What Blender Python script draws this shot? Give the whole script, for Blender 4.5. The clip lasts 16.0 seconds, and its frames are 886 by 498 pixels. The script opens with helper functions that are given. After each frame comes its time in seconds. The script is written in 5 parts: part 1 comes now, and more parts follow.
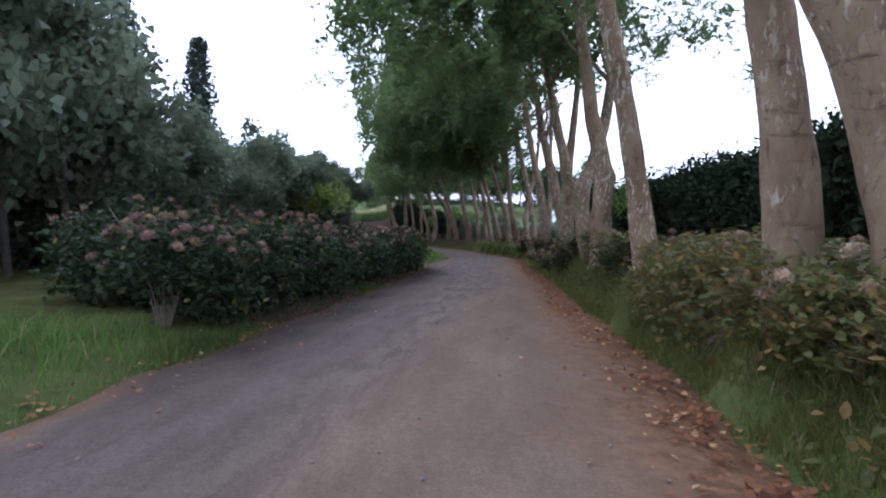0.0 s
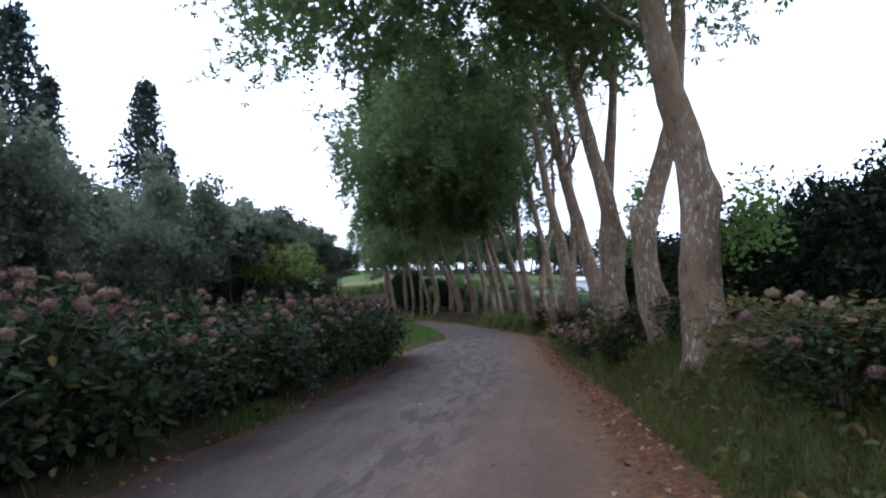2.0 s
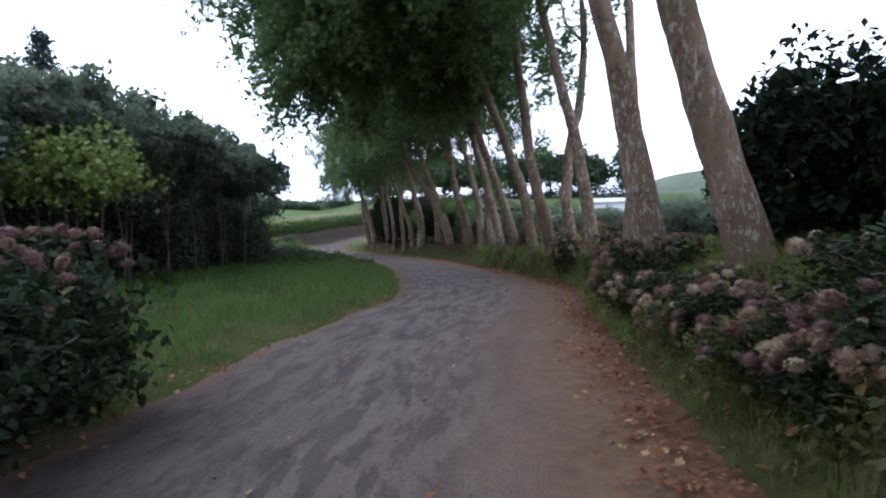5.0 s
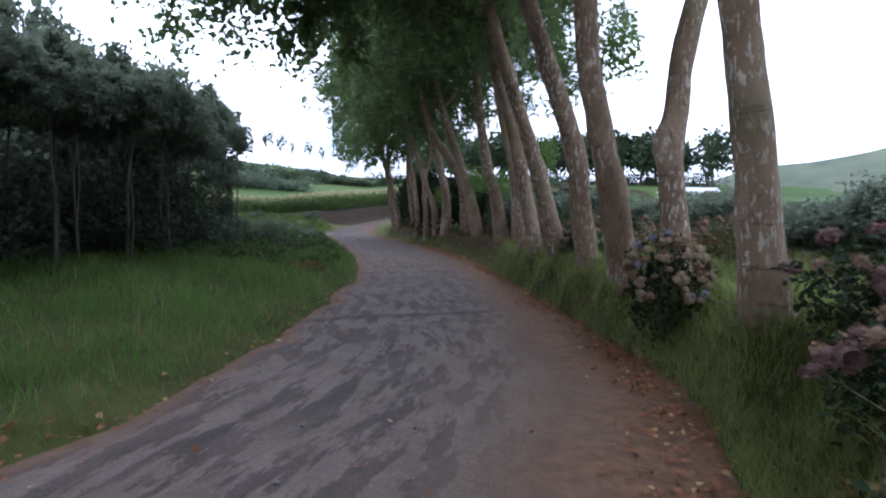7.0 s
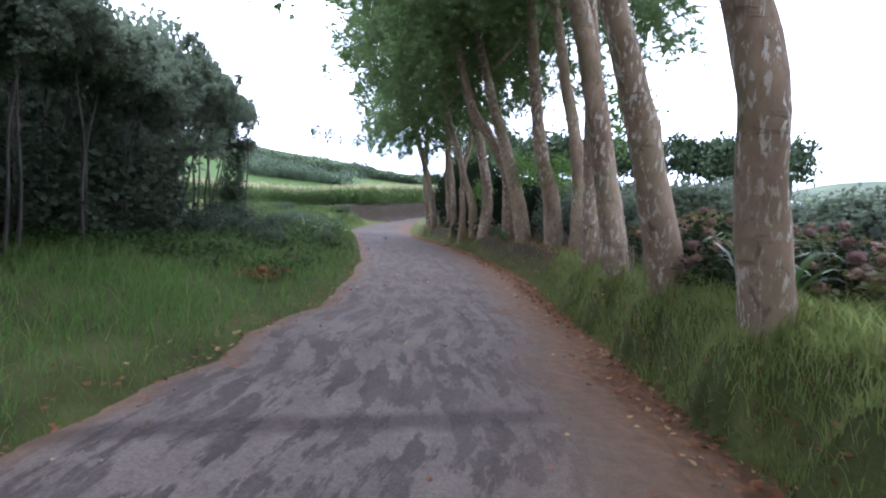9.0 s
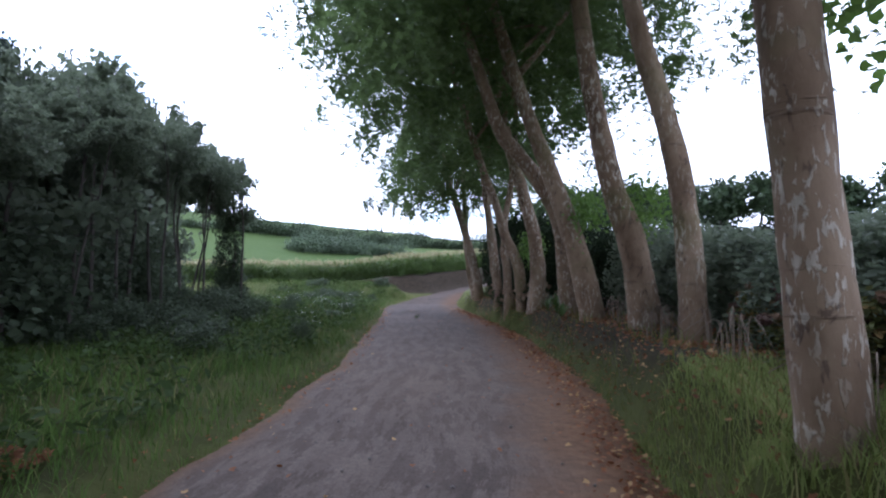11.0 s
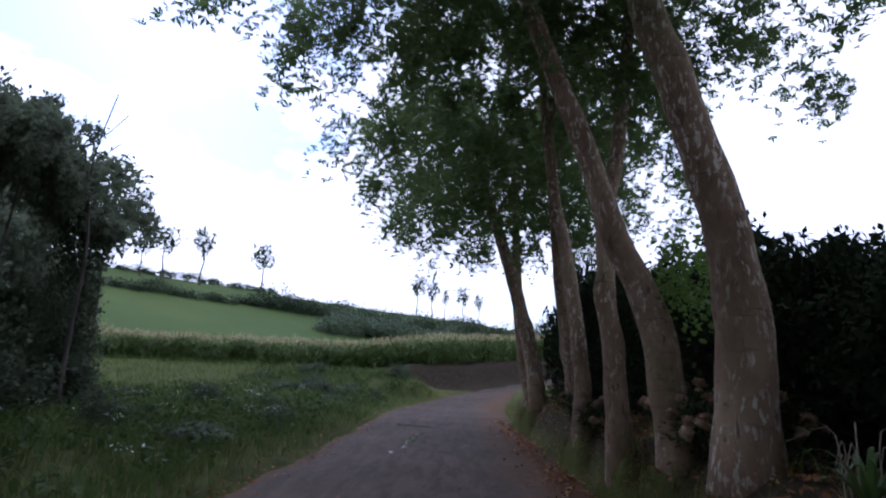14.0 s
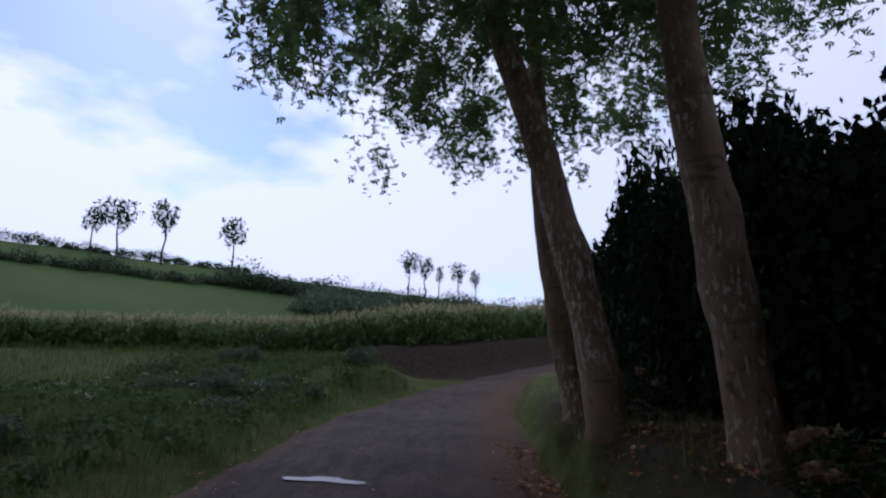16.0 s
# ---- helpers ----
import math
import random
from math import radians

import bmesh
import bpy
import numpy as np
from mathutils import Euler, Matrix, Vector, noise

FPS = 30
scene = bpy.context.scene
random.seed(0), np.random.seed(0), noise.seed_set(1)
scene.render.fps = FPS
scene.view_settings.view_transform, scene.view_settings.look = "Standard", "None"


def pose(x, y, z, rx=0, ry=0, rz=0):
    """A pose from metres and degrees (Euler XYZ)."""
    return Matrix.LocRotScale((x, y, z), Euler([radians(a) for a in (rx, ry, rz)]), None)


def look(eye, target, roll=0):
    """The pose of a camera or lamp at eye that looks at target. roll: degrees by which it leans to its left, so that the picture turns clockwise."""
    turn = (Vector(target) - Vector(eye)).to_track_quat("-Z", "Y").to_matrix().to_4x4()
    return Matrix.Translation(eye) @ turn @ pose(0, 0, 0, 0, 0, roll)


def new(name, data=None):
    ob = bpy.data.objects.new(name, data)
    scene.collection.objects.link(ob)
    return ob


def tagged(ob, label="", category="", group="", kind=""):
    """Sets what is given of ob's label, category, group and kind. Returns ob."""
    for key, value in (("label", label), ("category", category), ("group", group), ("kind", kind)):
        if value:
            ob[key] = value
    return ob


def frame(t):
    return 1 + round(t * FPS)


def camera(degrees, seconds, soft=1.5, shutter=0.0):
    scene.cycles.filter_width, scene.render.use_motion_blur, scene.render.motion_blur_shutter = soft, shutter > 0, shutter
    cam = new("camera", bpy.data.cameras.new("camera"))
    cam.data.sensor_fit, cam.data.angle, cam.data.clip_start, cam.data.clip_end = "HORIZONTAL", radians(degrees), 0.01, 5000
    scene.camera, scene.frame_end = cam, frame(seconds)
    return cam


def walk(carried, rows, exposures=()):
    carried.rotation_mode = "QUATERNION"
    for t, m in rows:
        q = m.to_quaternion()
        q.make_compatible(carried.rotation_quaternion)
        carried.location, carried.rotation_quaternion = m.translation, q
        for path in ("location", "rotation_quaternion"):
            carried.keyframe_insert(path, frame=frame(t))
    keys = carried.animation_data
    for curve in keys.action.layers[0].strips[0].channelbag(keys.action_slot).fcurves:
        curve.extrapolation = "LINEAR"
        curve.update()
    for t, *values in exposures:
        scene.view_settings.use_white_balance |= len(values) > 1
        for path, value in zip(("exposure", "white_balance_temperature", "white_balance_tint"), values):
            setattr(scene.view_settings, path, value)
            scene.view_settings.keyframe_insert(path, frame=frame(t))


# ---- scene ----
# ---------- camera and its walk ----------
cam = camera(75.0, 16.0, soft=2.2)
ROWS = [
    (0, 0.223, 0.589, 1.430, 4.43, -1.70, 1.55),
    (0.5, 0.467, 2.196, 1.366, 4.33, -1.95, -1.96),
    (1, 0.472, 3.592, 1.421, 4.04, 2.11, -0.02),
    (1.5, 0.479, 5.185, 1.419, 3.08, 3.39, -0.86),
    (2, 0.410, 7.249, 1.451, 5.61, 5.36, 0.03),
    (2.5, 0.464, 9.121, 1.486, 4.45, 2.81, -2.01),
    (3, 0.461, 10.884, 1.453, 4.09, 1.96, -1.84),
    (3.5, 0.486, 12.787, 1.499, 4.87, 1.91, -2.48),
    (4, 0.661, 14.468, 1.460, 6.16, 0.53, -2.30),
    (4.5, 0.730, 16.240, 1.457, 5.16, 0.03, -2.88),
    (5, 0.785, 18.358, 1.407, 6.55, -1.57, -1.77),
    (5.2, 0.869, 19.185, 1.388, 6.49, -2.41, -2.14),
    (7.3, 1.347, 28.471, 1.516, 13.50, -3.55, 1.63),
    (7.5, 1.225, 29.027, 1.483, 12.99, -4.82, 2.42),
    (8, 0.973, 30.477, 1.467, 14.58, -6.06, 3.15),
    (8.5, 0.826, 31.475, 1.547, 17.58, -5.61, 1.75),
    (9, 0.583, 32.493, 1.370, 17.57, -3.28, 4.03),
    (9.5, 0.412, 33.678, 1.435, 21.33, 1.42, 2.61),
    (9.7, 0.261, 34.246, 1.407, 22.28, 2.73, 3.58),
    (11.8, -1.196, 41.095, 1.563, 25.04, 3.31, -1.64),
    (12, -1.495, 41.745, 1.503, 25.16, 5.67, -0.83),
    (12.5, -2.279, 43.557, 1.478, 25.64, 6.55, 0.14),
    (13, -3.158, 45.553, 1.428, 25.57, 5.12, 2.62),
    (13.5, -3.799, 47.579, 1.488, 28.91, 11.32, 2.62),
    (14, -4.465, 49.178, 1.389, 30.41, 12.14, 2.63),
    (14.5, -5.168, 50.885, 1.317, 30.88, 9.17, 1.24),
    (15, -5.919, 52.593, 1.341, 30.33, 7.76, 1.45),
    (15.5, -6.865, 54.654, 1.406, 32.21, 7.46, 2.42),
    (16, -8.211, 56.993, 1.436, 29.95, 10.46, 1.12),
]
EXPOSURES = [(t, s - 0.4, 5650, tint) for t, s, tint in ((0, 0.14, 20), (0.5, 0.55, 20), (1.0, 0.4, 20), (1.5, 0.1, 20), (2.5, 0.05, 20), (3.5, 0.05, 20), (4, -0.1, 20), (4.5, 0.08, 20), (5, 0.15, 20), (7.5, 0.25, 20), (8, 0.45, 20), (9, 0.95, 20), (9.5, 0.8, 20), (12, -0.08, 23), (13.0, -0.36, 24), (13.5, -0.42, 25), (14.5, -0.92, 24), (15.5, -1.15, 22), (16, -1.55, 24))]
walk(cam, [(t, pose(x, y, z, 90 + pitch, 0, yaw) @ pose(0, 0, 0, 0, 0, roll)) for t, x, y, z, yaw, pitch, roll in ROWS], EXPOSURES)

# ---------- world and sun ----------
SUN_EL, SUN_AZ = 40.0, 58.0     # degrees above the horizon, degrees to the left of +y


def build_world():
    w = bpy.data.worlds.new("cloudy_sky")
    scene.world = w
    w.use_nodes = True
    nt = w.node_tree
    nt.nodes.clear()
    out = nt.nodes.new("ShaderNodeOutputWorld")
    sky = nt.nodes.new("ShaderNodeTexSky")
    sky.sky_type, sky.sun_disc = "NISHITA", False
    sky.dust_density, sky.ozone_density = 0.3, 3.0
    sky.sun_elevation, sky.sun_rotation = radians(SUN_EL), radians(-SUN_AZ)
    blue = nt.nodes.new("ShaderNodeBackground")
    blue.inputs[1].default_value = 0.5
    nt.links.new(sky.outputs[0], blue.inputs[0])
    cloud = nt.nodes.new("ShaderNodeBackground")
    cloud.inputs[0].default_value = (0.88, 0.95, 1.07, 1)
    # thin cloud glows brightest round the hidden sun
    glow = nt.nodes.new("ShaderNodeVectorMath")
    glow.operation = "DOT_PRODUCT"
    sa, se = radians(SUN_AZ), radians(SUN_EL)
    glow.inputs[1].default_value = (-math.sin(sa) * math.cos(se), math.cos(sa) * math.cos(se), math.sin(se))
    bright = nt.nodes.new("ShaderNodeMapRange")
    bright.inputs["From Min"].default_value, bright.inputs["From Max"].default_value = 0.05, 1.0
    bright.inputs["To Min"].default_value, bright.inputs["To Max"].default_value = 2.3, 4.0
    nt.links.new(glow.outputs["Value"], bright.inputs[0])
    nt.links.new(bright.outputs[0], cloud.inputs[1])
    tc = nt.nodes.new("ShaderNodeTexCoord")
    mp = nt.nodes.new("ShaderNodeMapping")
    mp.inputs["Scale"].default_value = (1.0, 1.0, 2.2)
    mp.inputs["Location"].default_value = (0.35, 0.1, 0.0)
    nz = nt.nodes.new("ShaderNodeTexNoise")
    nz.inputs["Scale"].default_value = 2.6
    nz.inputs["Detail"].default_value = 6.0
    nz.inputs["Roughness"].default_value = 0.52
    ramp = nt.nodes.new("ShaderNodeValToRGB")
    ramp.color_ramp.elements[0].position, ramp.color_ramp.elements[1].position = 0.30, 0.40
    # the cloud thins towards the west
    gap = nt.nodes.new("ShaderNodeVectorMath")
    gap.operation = "DOT_PRODUCT"
    gap.inputs[1].default_value = (-0.69, 0.50, 0.53)
    thin = nt.nodes.new("ShaderNodeMapRange")
    thin.inputs["From Min"].default_value, thin.inputs["From Max"].default_value = 0.945, 1.0
    thin.inputs["To Min"].default_value, thin.inputs["To Max"].default_value = 0.0, 0.22
    less = nt.nodes.new("ShaderNodeMath")
    less.operation = "SUBTRACT"
    nt.links.new(tc.outputs["Generated"], gap.inputs[0])
    nt.links.new(gap.outputs["Value"], thin.inputs[0])
    nt.links.new(nz.outputs["Fac"], less.inputs[0])
    nt.links.new(thin.outputs[0], less.inputs[1])
    mix = nt.nodes.new("ShaderNodeMixShader")
    nt.links.new(tc.outputs["Generated"], mp.inputs[0])
    nt.links.new(tc.outputs["Generated"], glow.inputs[0])
    nt.links.new(mp.outputs[0], nz.inputs["Vector"])
    nt.links.new(less.outputs[0], ramp.inputs[0])
    nt.links.new(ramp.outputs[0], mix.inputs[0])
    nt.links.new(blue.outputs[0], mix.inputs[1])
    nt.links.new(cloud.outputs[0], mix.inputs[2])
    nt.links.new(mix.outputs[0], out.inputs[0])
    lamp = bpy.data.lights.new("sun", "SUN")
    lamp.energy, lamp.angle, lamp.color = 0.7, radians(20), (1.0, 0.97, 0.93)
    sun = new("sun", lamp)
    a, e = radians(SUN_AZ), radians(SUN_EL)
    to = Vector((-math.sin(a) * math.cos(e), math.cos(a) * math.cos(e), math.sin(e)))
    sun.matrix_world = look(to * 100, (0, 0, 0))


build_world()

# ---------- materials ----------


class Mat:
    """A small builder of node materials."""

    def __init__(self, name, rough=0.8, spec=0.3):
        self.m = bpy.data.materials.new(name)
        self.m.use_nodes = True
        self.nt = self.m.node_tree
        self.bsdf = self.nt.nodes["Principled BSDF"]
        self.outn = self.nt.nodes["Material Output"]
        self.bsdf.inputs["Roughness"].default_value = rough
        self.bsdf.inputs["Specular IOR Level"].default_value = spec

    def node(self, kind, **inputs):
        n = self.nt.nodes.new(kind)
        for k, v in inputs.items():
            n.inputs[k].default_value = v
        return n

    def link(self, a, b):
        self.nt.links.new(a, b)

    def position(self):
        return self.node("ShaderNodeNewGeometry").outputs["Position"]

    def noise(self, scale, detail=4.0, rough=0.55, vec=None, distortion=0.0):
        n = self.node("ShaderNodeTexNoise", Scale=scale, Detail=detail, Roughness=rough, Distortion=distortion)
        if vec is not None:
            self.link(vec, n.inputs["Vector"])
        return n.outputs["Fac"]

    def stretch(self, vec, sx, sy, sz):
        n = self.node("ShaderNodeMapping", Scale=(sx, sy, sz))
        self.link(vec, n.inputs[0])
        return n.outputs[0]

    def ramp(self, fac, *stops):
        n = self.node("ShaderNodeValToRGB")
        els = n.color_ramp.elements
        while len(els) < len(stops):
            els.new(0.5)
        for el, (p, c) in zip(els, stops):
            el.position = p
            el.color = (*c, 1) if len(c) == 3 else c
        self.link(fac, n.inputs[0])
        return n.outputs[0]

    def mix(self, fac, a, b, blend="MIX"):
        n = self.node("ShaderNodeMix")
        n.data_type, n.blend_type = "RGBA", blend
        for sock, v in ((n.inputs[0], fac), (n.inputs[6], a), (n.inputs[7], b)):
            if isinstance(v, (int, float)):
                sock.default_value = v
            elif isinstance(v, tuple):
                sock.default_value = (*v, 1)
            else:
                self.link(v, sock)
        return n.outputs[2]

    def island(self):
        return self.node("ShaderNodeNewGeometry").outputs["Random Per Island"]

    def colour(self, c):
        if isinstance(c, tuple):
            self.bsdf.inputs["Base Color"].default_value = (*c, 1)
        else:
            self.link(c, self.bsdf.inputs["Base Color"])

    def bump(self, height, strength=0.5, distance=0.02):
        n = self.node("ShaderNodeBump", Strength=strength, Distance=distance)
        self.link(height, n.inputs["Height"])
        self.link(n.outputs[0], self.bsdf.inputs["Normal"])

    def translucent(self, amount, c):
        t = self.node("ShaderNodeBsdfTranslucent")
        if isinstance(c, tuple):
            t.inputs[0].default_value = (*c, 1)
        else:
            self.link(c, t.inputs[0])
        s = self.node("ShaderNodeMixShader", Fac=amount)
        self.link(self.bsdf.outputs[0], s.inputs[1])
        self.link(t.outputs[0], s.inputs[2])
        self.link(s.outputs[0], self.outn.inputs[0])


def leaf_material(name, dark, light, trans=0.3, rough=0.5, spec=0.35, yellow=None, share=0.0):
    m = Mat(name, rough, spec)
    big = m.noise(0.45, 2.0, 0.5, m.position())
    c = m.mix(m.island(), dark, light)
    c = m.mix(m.ramp(big, (0.35, (0, 0, 0)), (0.7, (1, 1, 1))), c, tuple(0.5 * (a + b) * 1.25 for a, b in zip(dark, light)))
    if yellow:
        c = m.mix(m.ramp(m.island(), (1 - share - 0.01, (0, 0, 0)), (1 - share, (1, 1, 1))), c, yellow)
    m.colour(c)
    m.translucent(trans, m.mix(0.5, c, tuple(min(1, v * 2.0) for v in light)))
    return m.m


def bark_plane():
    m = Mat("plane_bark", 0.85, 0.2)
    p = m.stretch(m.position(), 1, 1, 0.5)
    base = m.ramp(m.noise(2.2, 6, 0.65, p), (0.28, (0.112, 0.073, 0.044)), (0.5, (0.208, 0.145, 0.091)), (0.72, (0.298, 0.224, 0.148)))
    flake = m.ramp(m.noise(22, 5, 0.6, m.stretch(m.position(), 1, 1, 0.36), 0.4), (0.54, (0, 0, 0)), (0.59, (0.95, 0.95, 0.95)))
    gate = m.ramp(m.noise(1.5, 3, 0.6, p), (0.40, (0, 0, 0)), (0.55, (1, 1, 1)))
    c = m.mix(m.mix(1.0, flake, gate, "MULTIPLY"), base, m.ramp(m.noise(20, 3, 0.5, p), (0.3, (0.34, 0.295, 0.225)), (0.7, (0.58, 0.53, 0.43))))
    dark = m.ramp(m.noise(11, 4, 0.6, p, 0.5), (0.60, (0, 0, 0)), (0.66, (1, 1, 1)))
    c = m.mix(m.mix(0.7, (0, 0, 0), dark), c, (0.075, 0.052, 0.038))
    ring = m.ramp(m.noise(1.6, 5, 0.6, m.stretch(m.position(), 1, 1, 7)), (0.60, (0, 0, 0)), (0.68, (1, 1, 1)))
    c = m.mix(m.mix(0.45, (0, 0, 0), ring), c, (0.085, 0.06, 0.042))
    moss = m.ramp(m.noise(1.0, 5, 0.65, m.position()), (0.54, (0, 0, 0)), (0.70, (1, 1, 1)))
    c = m.mix(m.mix(0.5, (0, 0, 0), moss), c, (0.11, 0.115, 0.04))
    m.colour(c)
    m.bump(m.mix(0.4, m.mix(0.5, m.noise(18, 6, 0.7, p), flake), ring), 0.8, 0.03)
    return m.m


def bark_dark():
    m = Mat("dark_bark", 0.9, 0.15)
    p = m.stretch(m.position(), 1, 1, 0.25)
    m.colour(m.ramp(m.noise(6, 5, 0.6, p), (0.3, (0.045, 0.039, 0.033)), (0.7, (0.15, 0.132, 0.115))))
    m.bump(m.noise(16, 5, 0.7, p), 0.7, 0.02)
    return m.m


def road_material():
    m = Mat("worn_asphalt", 0.9, 0.12)
    p = m.position()

    def told(name):
        n = m.node("ShaderNodeAttribute")
        n.attribute_name = name
        return n.outputs["Fac"]

    # laid along the lane: metres across and metres along
    lane = m.node("ShaderNodeCombineXYZ")
    m.link(told("across"), lane.inputs[0])
    m.link(told("along"), lane.inputs[1])
    lane = lane.outputs[0]
    fine = m.noise(55, 4, 0.7, p)
    grain = m.ramp(m.noise(14, 5, 0.7, lane), (0.3, (0.86, 0.86, 0.86)), (0.7, (1.13, 1.13, 1.13)))
    # the old surface, dark, and the pale crust that is worn off it in flakes
    old = m.ramp(m.noise(2.6, 5, 0.65, m.stretch(lane, 1.2, 0.4, 1)), (0.3, (0.056, 0.045, 0.040)), (0.7, (0.104, 0.083, 0.072)))
    crust = m.ramp(m.noise(3.0, 4, 0.6, m.stretch(lane, 1, 0.6, 1)), (0.3, (0.125, 0.100, 0.085)), (0.7, (0.180, 0.146, 0.122)))
    flake = m.ramp(m.noise(2.5, 10, 0.70, m.stretch(lane, 1.9, 0.45, 1), 0.1), (0.465, (0, 0, 0)), (0.51, (1, 1, 1)))
    flake = m.mix(1.0, flake, m.ramp(told("crust"), (0.0, (0, 0, 0)), (1.0, (1, 1, 1))), "MULTIPLY")
    worn = m.mix(flake, old, crust)
    streak = m.ramp(m.noise(2.2, 6, 0.65, m.stretch(lane, 1.6, 0.22, 1)), (0.32, (0.060, 0.048, 0.041)), (0.68, (0.168, 0.137, 0.115)))
    worn = m.mix(told("calm"), worn, streak)
    # dusty tan where soil is driven over the crown and the further side
    dust = m.ramp(m.noise(1.1, 6, 0.62, m.stretch(lane, 1.3, 0.35, 1)), (0.3, (0.108, 0.077, 0.055)), (0.55, (0.148, 0.106, 0.075)), (0.75, (0.196, 0.140, 0.097)))
    share = m.ramp(told("wear"), (0.0, (0, 0, 0)), (1.0, (1, 1, 1)))
    ragged = m.ramp(m.noise(0.9, 6, 0.65, m.stretch(lane, 1.2, 0.4, 1)), (0.36, (0, 0, 0)), (0.60, (1, 1, 1)))
    c = m.mix(m.mix(share, m.mix(0.35, (0, 0, 0), ragged), (1.0, 1.0, 1.0)), dust, worn)
    c = m.mix(m.ramp(told("wear"), (0.0, (1, 1, 1)), (0.5, (0, 0, 0))), c, dust)
    c = m.mix(m.mix(0.62, (0, 0, 0), m.ramp(told("joint"), (0.2, (0, 0, 0)), (0.7, (1, 1, 1)))), c, (0.050, 0.038, 0.034))
    c = m.mix(1.0, c, grain, "MULTIPLY")
    c = m.mix(1.0, c, m.ramp(fine, (0.3, (0.74, 0.74, 0.74)), (0.7, (1.24, 1.24, 1.24))), "MULTIPLY")
    wob = m.node("ShaderNodeMath")
    wob.operation = "ADD"
    m.link(told("edge"), wob.inputs[0])
    wn = m.node("ShaderNodeMath")
    wn.operation = "MULTIPLY"
    wn.inputs[1].default_value = 0.5
    m.link(m.noise(1.7, 4, 0.6, p), wn.inputs[0])
    m.link(wn.outputs[0], wob.inputs[1])
    soil = m.ramp(wob.outputs[0], (0.46, (0, 0, 0)), (0.92, (1, 1, 1)))
    c = m.mix(soil, c, m.ramp(m.noise(7, 5, 0.7, p), (0.3, (0.095, 0.055, 0.032)), (0.7, (0.225, 0.130, 0.074))))
    # damp towards the puddles; beside the hydrangea hedge its shade, painted in
    darkened = m.ramp(m.noise(0.7, 4, 0.6, p), (0.3, (0.40, 0.40, 0.41)), (0.7, (0.64, 0.63, 0.62)))
    c = m.mix(told("damp_shade"), c, m.mix(1.0, c, darkened, "MULTIPLY"))
    m.colour(c)
    m.bump(m.mix(0.4, m.mix(0.5, fine, flake), m.noise(9, 5, 0.6, p)), 0.5, 0.02)
    return m.m


def ground_material():
    m = Mat("grassy_ground", 0.95, 0.1)
    p = m.position()
    near = m.ramp(m.noise(1.3, 6, 0.65, p), (0.3, (0.042, 0.046, 0.015)), (0.55, (0.075, 0.085, 0.025)), (0.75, (0.12, 0.11, 0.045)))
    field = m.ramp(m.noise(0.045, 4, 0.55, p), (0.35, (0.048, 0.084, 0.024)), (0.65, (0.078, 0.116, 0.036)))
    far = m.node("ShaderNodeAttribute")
    far.attribute_name = "field"
    c = m.mix(far.outputs["Fac"], near, field)
    rough = m.node("ShaderNodeAttribute")
    rough.attribute_name = "scrub"
    c = m.mix(rough.outputs["Fac"], c, m.ramp(m.noise(0.03, 5, 0.6, p), (0.35, (0.075, 0.095, 0.065)), (0.65, (0.13, 0.15, 0.095))))
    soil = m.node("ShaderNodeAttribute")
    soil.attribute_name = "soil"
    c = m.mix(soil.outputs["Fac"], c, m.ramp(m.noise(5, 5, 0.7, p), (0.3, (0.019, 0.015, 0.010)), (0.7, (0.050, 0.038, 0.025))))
    m.colour(c)
    m.bump(m.noise(11, 5, 0.7, p), 0.8, 0.05)
    return m.m


def simple(name, a, b, scale, rough=0.8, bump=0.3, stretch=(1, 1, 1), spec=0.3):
    m = Mat(name, rough, spec)
    p = m.stretch(m.position(), *stretch)
    m.colour(m.ramp(m.noise(scale, 5, 0.6, p), (0.3, a), (0.7, b)))
    m.bump(m.noise(scale * 3, 4, 0.6, p), bump, 0.01)
    return m.m


def water():
    m = Mat("puddle_water", 0.04, 0.5)
    m.colour((0.03, 0.026, 0.022))
    m.bump(m.noise(14, 4, 0.6, m.position()), 0.3, 0.012)
    return m.m


